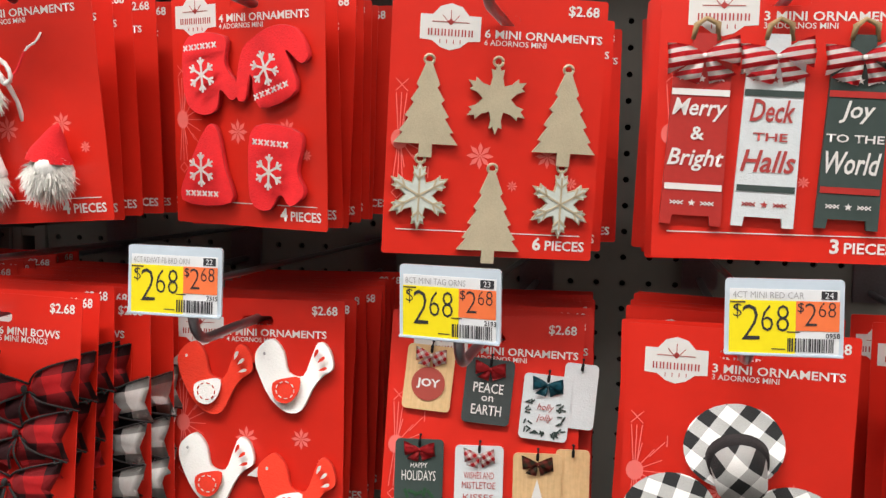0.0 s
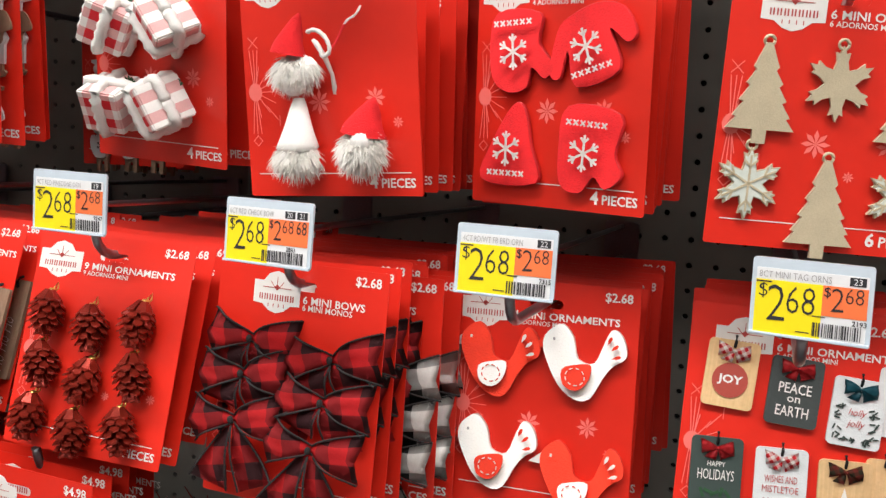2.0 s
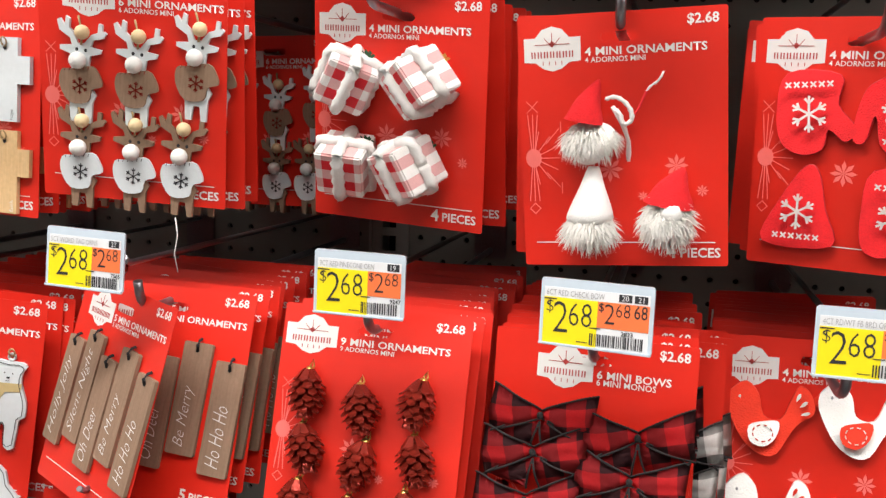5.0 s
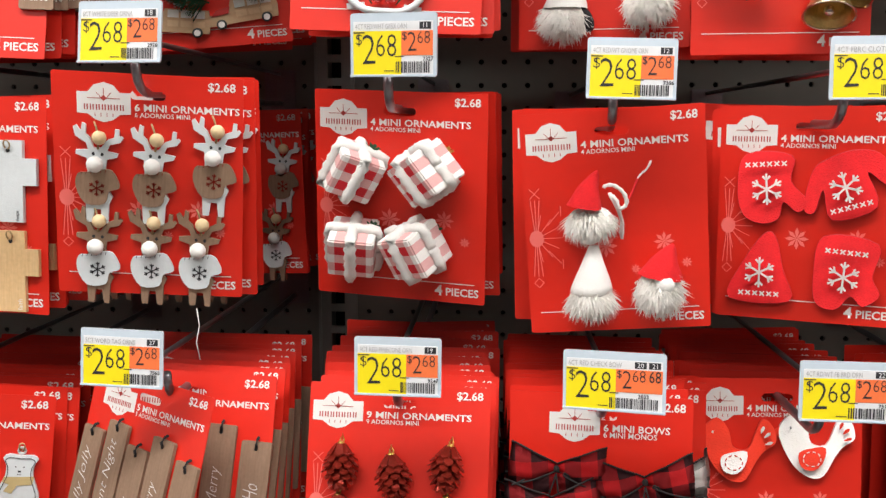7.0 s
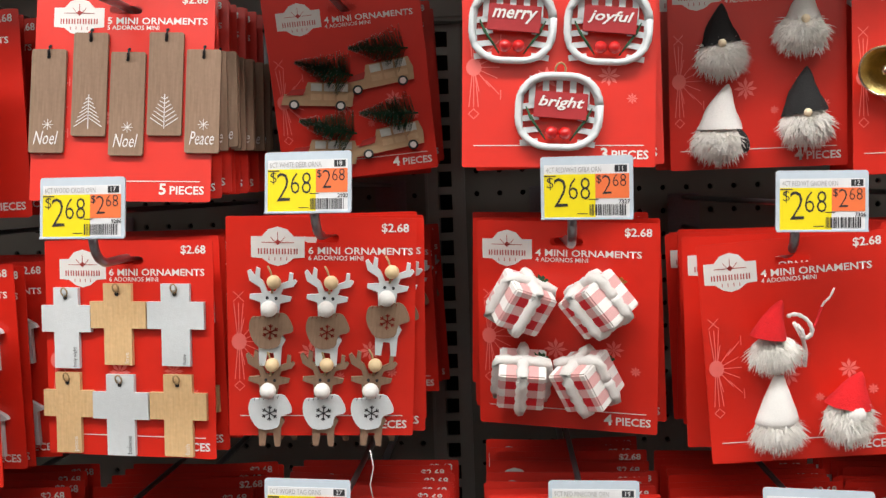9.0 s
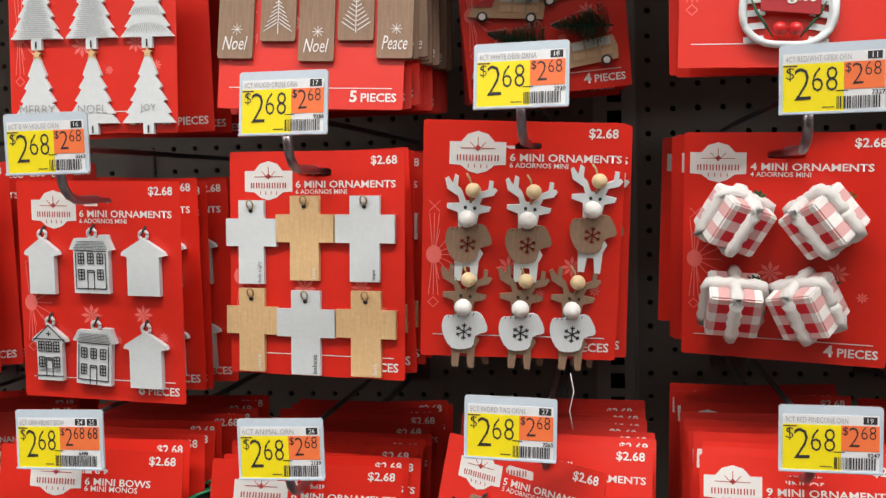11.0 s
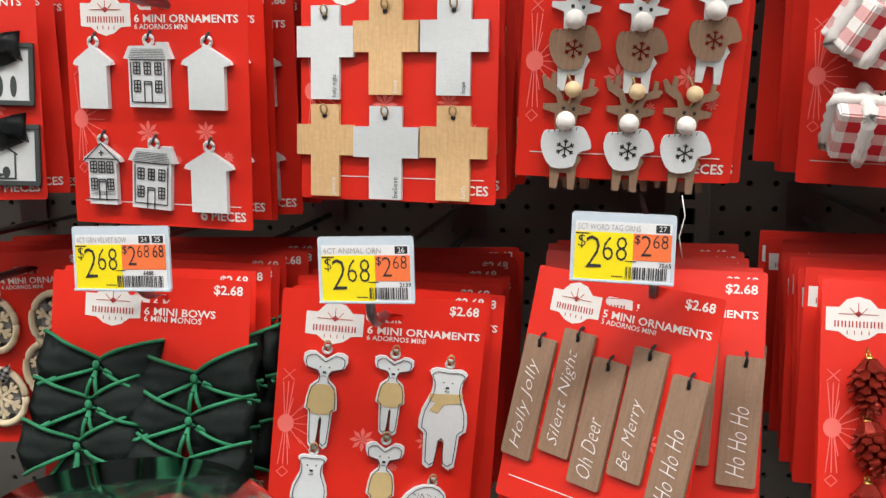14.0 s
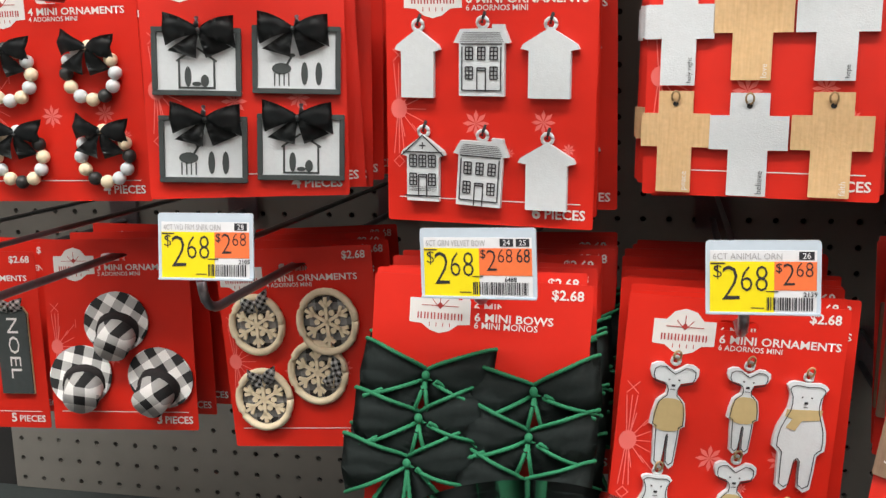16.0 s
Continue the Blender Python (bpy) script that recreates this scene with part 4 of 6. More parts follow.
def check_hats(p):
    for u, v, turn in ((0.50, 0.46, 12), (0.24, 0.74, 30), (0.76, 0.75, -14)):
        o = ornament(p, "checked_hat", CX(u), CZ(v), turn, "small black and white checked hat with a black band")
        part("brim", smooth(prism(ellipse(0, 0.005, 0.0285, 0.0255, 28), 0.0015, -0.002, 0.0005, 0.0008)), BUFFALO, o)
        m = Matrix.Translation((0.001, -0.0136, -0.0066)) @ Matrix.Rotation(radians(118), 4, "X")
        part("crown", cone(0.0165, 0.0140, 0.024, m, 24), BUFFALO, o)
        part("hat_band", cone(0.0180, 0.0172, 0.007, Matrix.Translation((0.001, -0.0060, -0.0024)) @ Matrix.Rotation(radians(118), 4, "X"), 24), BLACK_TRIM, o, "black ribbon band")


def six_bows(p, material, trim, pts, s):
    for i, (u, v) in enumerate(pts):
        o = ornament(p, "ribbon_bow", CX(u), CZ(v), (-4, 5, 3, -3, 4, -5)[i], "ribbon bow with corded edges")
        bow(o, s, material, trim, -0.006 - 0.0030 * (i // 2), True, 0, 0, 0, 1.0 if i > 3 else 0.42)


def tartan_bows(p):
    six_bows(p, TARTAN, BLACK_TRIM, ((0.27, 0.325), (0.75, 0.36), (0.25, 0.47), (0.73, 0.53), (0.23, 0.66), (0.70, 0.72)), 0.068)


def buffalo_bows(p):
    six_bows(p, BUFFALO_RIBBON, BLACK_TRIM, ((0.30, 0.42), (0.76, 0.44), (0.28, 0.58), (0.74, 0.60), (0.26, 0.75), (0.74, 0.77)), 0.066)


def velvet_bows(p):
    six_bows(p, VELVET, GREEN_TRIM, ((0.27, 0.37), (0.76, 0.40), (0.25, 0.53), (0.75, 0.57), (0.21, 0.70), (0.74, 0.75)), 0.078)


def pinecones(p):
    rng = random.Random(4)
    meshes = []
    for k in range(2):
        bm = ball(1.0, Matrix.Diagonal((0.0055, 0.0055, 0.010, 1)), 8, 6)
        for ring in range(7):
            t = ring / 6
            r = 0.0112 * math.sin(math.pi * (0.24 + 0.64 * t)) ** 0.75
            z = 0.0100 - 0.0190 * t
            n = 8 if ring < 5 else 6
            for i in range(n):
                a = 2 * math.pi * (i + 0.5 * (ring % 2)) / n + rng.uniform(-0.12, 0.12)
                c, d = Vector((math.cos(a), math.sin(a), 0)), Vector((-math.sin(a), math.cos(a), 0))
                base = Vector((0, 0, z + 0.0025)) + c * 0.003
                tip = Vector((0, 0, z - 0.0030 - 0.002 * t)) + c * r * rng.uniform(1.0, 1.15)
                w = 0.0030
                q = [base - d * w * 0.5, base + d * w * 0.5, tip + d * w - c * 0.0012, tip + Vector((0, 0, -0.0010)) + c * 0.0006, tip - d * w - c * 0.0012]
                top = [bm.verts.new(x) for x in q]
                low = [bm.verts.new(x + Vector((0, 0, -0.0010))) for x in q]
                bm.faces.new(top)
                bm.faces.new(low[::-1])
                for j in range(5):
                    bm.faces.new((top[j], low[j], low[(j + 1) % 5], top[(j + 1) % 5]))
        bmesh.ops.recalc_face_normals(bm, faces=bm.faces)
        me = bpy.data.meshes.new("cone_scales")
        bm.to_mesh(me)
        bm.free()
        me.materials.append(BARK)
        meshes.append(me)
    for r in range(3):
        for c in range(3):
            u = 0.20 + 0.29 * c + (0.02 if r == 1 else 0.0)
            v = (0.375, 0.61, 0.85)[r] + (0.04 if c == 1 else 0.0) - (0.01 if c == 2 else 0)
            o = ornament(p, "pinecone", CX(u), CZ(v), rng.uniform(-14, 14), "shiny copper-red pinecone on a gold cap")
            part("cone_body", meshes[c % 2], BARK, o, at=Matrix.Translation((0, -0.011, 0)) @ Matrix.Rotation(rng.uniform(0, 6), 4, "Z") @ Matrix.Diagonal((1.04, 1.04, 1.22, 1)))
            part("gold_cap", cone(0.0035, 0.002, 0.003, Matrix.Translation((0, -0.009, 0.0150)), 10), GOLD, o)
            part("gold_cord", tube([(0, -0.008, 0.013), (-0.0012, -0.006, 0.017), (0, -0.004, 0.0215), (0.0012, -0.005, 0.017), (0.0003, -0.006, 0.014)], 0.0006, 5, None, True), GOLD, o)


def planks(p, words, prints):
    for i in range(5):
        u, v = ((0.10, 0.56), (0.31, 0.50), (0.50, 0.585), (0.70, 0.505), (0.91, 0.575))[i] if prints == 0 else ((0.09, 0.535), (0.32, 0.455), (0.53, 0.545), (0.74, 0.45), (0.95, 0.53))[i]
        o = ornament(p, "wooden_tag", CX(u), CZ(v), -2 if prints == 0 else 0, "brown wooden tag with a white word")
        w, h = (0.0225, 0.083) if prints == 0 else (0.0245, 0.078)
        part("tag_body", prism(rounded(w, h, 0.0016), 0.0028, -0.0008, 0.0002, 0.0003), BROWN_WOOD, o)
        part("hole", prism(ellipse(0, h / 2 - 0.006, 0.0013, 0.0013, 10), 0.0001, -0.0040), CAVITY_SHADE, o)
        part("hanging_cord", tube([(0, -0.0035, h / 2 - 0.0065), (0.0006, -0.006, h / 2 - 0.002), (0.0004, -0.004, h / 2 + 0.0015), (0, -0.001, h / 2 + 0.003)], 0.0011, 6), BLACK_CORD, o)
        if prints == 0:
            text(o, words[i], 0.0045, -h / 2 + 0.006, -0.0042, PRINT_WHITE, height=0.0105, width=min(0.064, 0.0056 * len(words[i])), turn=90, shear=0.35, bold=-0.016, name="word")
        elif words[i]:
            text(o, words[i], 0, -h / 2 + 0.006, -0.0042, PRINT_WHITE, height=0.010, width=0.0175, align=0.5, shear=0.3, name="word")
            part("printed_star", bars(flake_bars(0.001, -h / 2 + 0.021, 0.004, 0.0004, 8, False), -0.0041, None, 0.0001), PRINT_WHITE, o)
        else:
            it = [(0, -h / 2 + 0.018, 0.026, 0.0006, 90)]
            for k in range(7):
                it += [(s * (0.0012 + 0.0007 * (6 - k)), -h / 2 + 0.010 + 0.0030 * k, 0.0026 + 0.0014 * (6 - k), 0.0006, s * (35 if i == 3 else -35)) for s in (-1, 1)]
            part("printed_tree", bars(it, -0.0041, None, 0.0001), PRINT_WHITE, o)


def word_tags(p):
    planks(p, ("Holly Jolly", "Silent Night", "Oh Deer", "Be Merry", "Ho Ho Ho"), 0)


def print_tags(p):
    planks(p, ("Noel", "", "Noel", "", "Peace"), 1)


def animals(p):
    bear = [(-0.24, -1), (-0.08, -1), (-0.05, -0.55), (0.05, -0.55), (0.08, -1), (0.26, -1), (0.28, -0.40), (0.38, -0.30), (0.36, 0.05), (0.24, 0.40), (0.24, 0.66), (0.30, 0.80), (0.20, 0.88), (0.0, 0.86), (-0.20, 0.88), (-0.30, 0.80), (-0.24, 0.66), (-0.24, 0.40), (-0.36, 0.05), (-0.38, -0.30), (-0.28, -0.40)]
    thin = [(-0.16, -1), (-0.02, -1), (0.0, -0.50), (0.04, -0.50), (0.06, -1), (0.20, -1), (0.22, -0.30), (0.30, -0.25), (0.24, 0.20), (0.10, 0.34), (0.12, 0.55), (0.36, 0.62), (0.40, 0.86), (0.20, 0.92), (0.0, 0.78), (-0.20, 0.92), (-0.40, 0.86), (-0.36, 0.62), (-0.12, 0.55), (-0.10, 0.34), (-0.24, 0.20), (-0.30, -0.25), (-0.22, -0.30)]
    hog = [(-0.5, -0.4), (0.4, -0.4), (0.5, -0.25), (0.30, 0.0), (0.22, 0.30), (0.0, 0.45), (-0.28, 0.36), (-0.48, 0.05)]
    for i, (u, v, poly, s, sx) in enumerate(((0.225, 0.435, thin, 0.0325, 1.05), (0.56, 0.40, thin, 0.0265, 1.15), (0.83, 0.475, bear, 0.0350, 1.15), (0.20, 0.82, bear, 0.0250, 1.2), (0.55, 0.785, thin, 0.0300, 1.0), (0.80, 0.875, hog, 0.034, 1.2))):
        o = ornament(p, "animal_cutout", CX(u), CZ(v), -2, "white wooden animal cut-out with black line drawing")
        out = spline([(x * s * sx, z * s) for x, z in poly], 2)
        part("animal_body", prism(out, 0.0032, -0.0008, 0.0003, 0.0004), WHITE_WOOD, o)
        top = s * (0.92 if i != 5 else 0.45)
        part("ring", tube([(0.0024 * math.cos(a), -0.002, top + 0.0016 + 0.0024 * math.sin(a)) for a in [2 * math.pi * k / 10 for k in range(11)]], 0.0011, 6), WHITE_WOOD, o)
        loop_cord(o, top + 0.002, -0.002, CORD, 0.0007, 0.006)
        if i in (0, 1, 4):
            coat = spline([(x * s * sx, z * s) for x, z in ((-0.20, -0.32), (0.20, -0.32), (0.26, 0.0), (0.16, 0.24), (-0.16, 0.24), (-0.26, 0.0))], 3)
            part("sweater", prism(coat, 0.0002, -0.0043), TAN, o, "tan painted sweater")
        if i == 2:
            part("scarf", prism([(x * s * sx, z * s) for x, z in ((-0.26, 0.38), (0.26, 0.42), (0.24, 0.24), (-0.02, 0.20), (-0.10, 0.02), (-0.24, 0.06), (-0.16, 0.22), (-0.27, 0.26))], 0.0002, -0.0043), TAN, o, "tan painted scarf")
        it = []
        edge = [(0.86 * x, 0.93 * z) for x, z in out]
        for a, b in zip(edge, edge[1:] + edge[:1]):
            d = Vector(b) - Vector(a)
            it.append(((a[0] + b[0]) / 2, (a[1] + b[1]) / 2, d.length * 1.05, 0.0005, math.degrees(math.atan2(d.y, d.x))))
        hz = s * (0.62 if i != 5 else 0.0)
        it += [(-0.0028, hz, 0.0009, 0.0009, 0), (0.0028, hz, 0.0009, 0.0009, 0), (0, hz - 0.0035, 0.0022, 0.0014, 0), (0, hz - 0.006, 0.003, 0.0004, 0)]
        if i == 5:
            rng = random.Random(8)
            it += [(rng.uniform(-0.012, 0.006), rng.uniform(-0.007, 0.009), 0.0022, 0.0003, rng.uniform(90, 160)) for _ in range(60)]
        part("drawn_line", bars(it, -0.0046, None, 0.0001), INK, o)


def snow_rings(p):
    for i, (u, v, r) in enumerate(((0.24, 0.37, 0.0235), (0.70, 0.36, 0.0255), (0.60, 0.615, 0.0250), (0.24, 0.745, 0.0245))):
        o = ornament(p, "snowflake_ring", CX(u), CZ(v), 0, "pale wooden ring with a cut wooden snowflake on checked cloth")
        y = -0.001 - 0.002 * (i % 2)
        part("cloth", prism(ellipse(0, 0, r * 0.9, r * 0.95, 28), 0.0005, y), GINGHAM_CLOTH, o, "checked cloth backing")
        ring = [(0.88 * r * math.cos(a), y - 0.002, 0.94 * r * math.sin(a)) for a in [2 * math.pi * k / 32 for k in range(33)]]
        part("ring", tube(ring, 0.0030, 7), BEAD_PALE, o)
        bm = bars(flake_bars(0, 0, r * 0.76, 0.0026), y - 0.0026, None, 0.0022)
        for k in range(6):
            a = math.pi / 3 * k
            prism(ellipse(r * 0.32 * math.cos(a), r * 0.32 * math.sin(a), 0.0024, 0.0024, 8), 0.0016, y - 0.0014, bm=bm)
        part("flake", bm, BEAD_PALE, o)
        if i != 1:
            bow(o, 0.024, GINGHAM_BLACK, None, y - 0.004, True, 0.001 if i != 2 else 0.014, r * 0.80 if i != 2 else 0.0, 12 if i != 2 else 60, 0.5)


def chalk_signs(p):
    for i in range(3):
        o = ornament(p, "chalk_sign", CX(0.80 - 0.30 * i), CZ(0.55), 0, "black wooden hanging sign with white capitals")
        w, h = 0.0285, 0.078
        poly = [(-w / 2, -h / 2), (w / 2, -h / 2), (w / 2, h * 0.42), (w * 0.36, h / 2), (-w * 0.36, h / 2), (-w / 2, h * 0.42)]
        part("sign_board", prism(poly, 0.003, -0.0008, 0.0002, 0.0003), CHARCOAL, o)
        part("raw_back", prism([(x * 1.05, z * 1.02) for x, z in poly], 0.0014, -0.0006), RAW_EDGE, o)
        text(o, "NOEL", -0.004, 0.030, -0.0042, PRINT_WHITE, height=0.010, width=0.055, turn=-90, name="word")
        bow(o, 0.024, GINGHAM_BLACK, None, -0.005, True, 0, h / 2 + 0.004, 0, 0.5)


def nativity(p):
    for i, (u, v) in enumerate(((0.27, 0.45), (0.76, 0.45), (0.28, 0.80), (0.765, 0.80))):
        o = ornament(p, "framed_plaque", CX(u), CZ(v), -2, "white plaque in a black frame with a black satin bow")
        w, h = 0.0560, 0.0430
        part("plaque", box(w - 0.003, 0.0016, h - 0.003, Matrix.Translation((0, -0.002, 0))), WHITE_WOOD, o)
        for sx, sz, lw, lh in ((0, 1, w, 0.0034), (0, -1, w, 0.0034), (-1, 0, 0.0034, h - 0.0068), (1, 0, 0.0034, h - 0.0068)):
            part("frame_bar", box(lw, 0.0042, lh, Matrix.Translation((sx * (w - 0.0034) / 2, -0.0025, sz * (h - 0.0034) / 2)), 0.0004), CHARCOAL, o)
        if i in (0, 3):
            it = [(-0.011, -0.008, 0.018, 0.0013, 90), (0.011, -0.008, 0.018, 0.0013, 90), (0, -0.0165, 0.023, 0.0013, 0), (-0.0065, 0.0045, 0.015, 0.0013, 35), (0.0065, 0.0045, 0.015, 0.0013, -35)]
            shapes = [ellipse(-0.0055, -0.0095, 0.0022, 0.0065, 12), ellipse(0.0050, -0.0120, 0.0026, 0.0040, 12), ellipse(0, -0.0140, 0.0030, 0.0014, 12)]
        else:
            it = [(-0.014 + 0.003 * k, -0.0125, 0.008, 0.0008, 90) for k in (0, 1, 2, 3)] + [(-0.0050, -0.0010, 0.007, 0.0014, 60)]
            shapes = [ellipse(-0.0095, -0.0055, 0.0062, 0.0036, 14), ellipse(-0.0030, 0.0030, 0.0022, 0.0013, 10), ellipse(0.0050, -0.0085, 0.0022, 0.0075, 12), ellipse(0.0140, -0.0085, 0.0022, 0.0075, 12)]
        bm = bars(it, -0.0031, None, 0.0002)
        for poly in shapes:
            prism(poly, 0.0002, -0.003, bm=bm)
        part("silhouette", bm, CHARCOAL, o)
        bow(o, 0.044, SATIN_BLACK, None, -0.006, True, (-1) ** i * 0.002, h / 2 - 0.002, 4, 0.55)
        part("hanger", tube([(0, -0.003, h / 2), (0.0005, -0.005, h / 2 + 0.003), (0, -0.001, h / 2 + 0.006)], 0.0016, 6), STEEL, o)


def wreaths(p):
    for i, (u, v) in enumerate(((0.22, 0.42), (0.72, 0.42), (0.24, 0.79), (0.76, 0.79))):
        o = ornament(p, "bead_wreath", CX(u), CZ(v), 0, "ring of black, white and natural wooden beads with a black bow")
        r = 0.0185
        for k in range(12):
            a = 2 * math.pi * k / 12
            part("bead", ball(0.0050, Matrix.Translation((r * math.cos(a), -0.0055, r * math.sin(a))), 12, 8), (BEAD_PALE, WHITE_WOOD, BEAD_PALE, BEAD_BLACK)[(k + i) % 4] if k % 6 != 5 else WHITE_WOOD, o)
        bow(o, 0.040, SATIN_BLACK, None, -0.010, True, 0, r, -4, 0.75)


def white_trees(p):
    for i in range(6):
        u, v = (0.18, 0.51, 0.84)[i % 3], (0.44, 0.82)[i // 3]
        o = ornament(p, "white_tree", CX(u), CZ(v), 0, "white flat wooden tree with fine black lines")
        part("tree_body", prism([(x * 0.040, z * 0.0300) for x, z in FIR_OUT], 0.0030, -0.0008, 0.0002, 0.0003), WHITE_WOOD, o)
        part("star", prism(star(0, 0.0275, 0.0042, 0.0018, 5), 0.0034, -0.0008), PALE_WOOD, o)
        if i < 3:
            it = [(0, -0.021 + 0.0014 * k, 0.030 * (1 - k / 34) * (0.75 if k % 5 == 4 else 1), 0.0003, 0) for k in range(30)] if i != 2 else [(0.0016 * k, z0, l, 0.0003, 90 + 6 * k) for z0, l, n in ((-0.016, 0.008, 8), (-0.004, 0.007, 6), (0.008, 0.007, 4)) for k in range(-n, n + 1)]
            part("drawn_line", bars([(x, z, l * 0.9, w, a) for x, z, l, w, a in it], -0.0043, None, 0.0001), GREY_INK, o)
        else:
            text(o, ("MERRY", "NOEL", "JOY")[i - 3], 0, -0.015, -0.0043, GREY_INK, height=0.0062, align=0.5, name="word")
        part("trunk_slot", box(0.0012, 0.0002, 0.005, Matrix.Translation((0, -0.0043, -0.0265))), INK, o)


def bristle_tree(o, m, h, r, seed):
    """A bottle-brush fir: a twisted stem with many bristles and pale tips."""
    rng = random.Random(seed)
    bm = tube([m @ Vector((0, 0, -0.002)), m @ Vector((0, 0, h))], 0.0008, 5)
    tips = bmesh.new()
    for k in range(1100):
        t = rng.random() ** 0.8
        rr = r * (1 - t) * rng.uniform(0.75, 1.1) + 0.001
        a = rng.uniform(0, 2 * math.pi)
        p0 = Vector((0, 0, h * t))
        p1 = Vector((rr * math.cos(a), rr * math.sin(a), h * t + 0.25 * rr))
        s = Vector((-math.sin(a), math.cos(a), 0.3)) * 0.00034
        bm.faces.new([bm.verts.new(m @ q) for q in (p0 - s, p0 + s, p1 + s, p1 - s)])
        if k % 3 == 0:
            p2 = p1 + (p1 - p0).normalized() * 0.0009
            tips.faces.new([tips.verts.new(m @ q) for q in (p1 - s * 1.3, p1 + s * 1.3, p2 + s, p2 - s)])
    tree = part("fir_tree", bm, FIR, o, "dark green bottle-brush fir")
    part("frosted_tip", tips, FROST, tree)


def tree_cars(p):
    for i, (u, v, turn) in enumerate(((0.28, 0.55, -8), (0.68, 0.48, 6), (0.26, 0.86, -8), (0.70, 0.83, 6))):
        o = ornament(p, "wooden_car", CX(u), CZ(v), turn, "tan wooden estate car carrying a fir tree")
        s = 0.059
        poly = [(-0.5, -0.12), (0.48, -0.12), (0.5, 0.06), (0.46, 0.22), (-0.14, 0.22), (-0.20, 0.06), (-0.46, 0.04)]
        part("car_body", prism([(x * s, z * s) for x, z in poly], 0.0035, -0.0008, 0.0004, 0.0006), CAR_TAN, o)
        part("bonnet", prism([(x * s, z * s) for x, z in ((-0.44, 0.02), (-0.20, 0.03), (-0.16, 0.13), (-0.36, 0.10))], 0.0008, -0.0045), CAR_RED, o)
        for k in range(3):
            part("car_window", box(0.15 * s, 0.0006, 0.11 * s, Matrix.Translation(((-0.02 + 0.18 * k) * s, -0.0049, 0.15 * s))), FROST, o)
            part("side_panel", box(0.15 * s, 0.0006, 0.09 * s, Matrix.Translation(((-0.02 + 0.18 * k) * s, -0.0049, 0.01 * s))), RAW_EDGE, o)
        for x in (-0.32, 0.32):
            part("wheel", smooth(prism(ellipse(x * s, -0.11 * s, 0.0042, 0.0042, 16), 0.0022, -0.004)), CHARCOAL, o)
            part("rim", prism(ellipse(x * s, -0.11 * s, 0.0027, 0.0027, 14), 0.0005, -0.0063), PRINT_WHITE, o)
        m = Matrix.Translation((0.45 * s, -0.010, 0.34 * s)) @ Matrix.Rotation(radians(-78), 4, "Y")
        bristle_tree(o, m, 0.046, 0.0185, 30 + i)


def basket_plates(p):
    for i, (u, v) in enumerate(((0.26, 0.38), (0.75, 0.39), (0.50, 0.76))):
        o = ornament(p, "striped_plate", CX(u), CZ(v), -2, "white-rimmed striped oval plate with red berries and a sign")
        rim = rounded(0.054, 0.050, 0.020, 0, 0, 6)
        part("rim", tube([(x, -0.006, z) for x, z in rim + rim[:1]], 0.0024, 7), WHITE_WOOD, o)
        part("plate_wall", tube([(x * 0.97, -0.002, z * 0.97) for x, z in rim + rim[:1]], 0.0024, 6), WHITE_WOOD, o)
        for k in range(5):
            part("stripe", box(0.0042, 0.0008, 0.020, Matrix.Translation((-0.018 + 0.009 * k, -0.002, 0.015))), WHITE_WOOD, o)
        for k in range(4):
            for sx in (-1, 1):
                part("stripe", box(0.012, 0.0008, 0.0040, Matrix.Translation((sx * 0.019, -0.002, 0.004 - 0.0085 * k)) @ Matrix.Rotation(radians(sx * 8), 4, "Y")), WHITE_WOOD, o)
        part("sign", box(0.035, 0.0016, 0.0185, Matrix.Translation((0.001, -0.007, 0.004)) @ Matrix.Rotation(radians(3), 4, "Y"), 0.0004), DOC_RED, o, "dark red sign")
        text(o, ("merry", "joyful", "bright")[i], 0.001, 0.0005, -0.0084, PRINT_WHITE, width=0.030, height=0.0095, align=0.5, turn=-3, shear=0.3, bold=0.02, name="word")
        for x in (-0.0045, 0.0045):
            part("berry", ball(0.0044, Matrix.Translation((x, -0.007, -0.0150)), 12, 8), BERRY, o)
        bm = bmesh.new()
        for sx in (-1, 1):
            for k in range(7):
                tube([(sx * 0.008, -0.004, -0.020), (sx * (0.013 + 0.001 * k), -0.006, -0.012 + 0.0012 * k), (sx * (0.017 + 0.0008 * k), -0.005, -0.006 + 0.0015 * k)], 0.0005, 4, bm)
        part("fir_sprig", bm, FIR, o)
        loop_cord(o, 0.024, -0.003, CORD, 0.0008, 0.010)


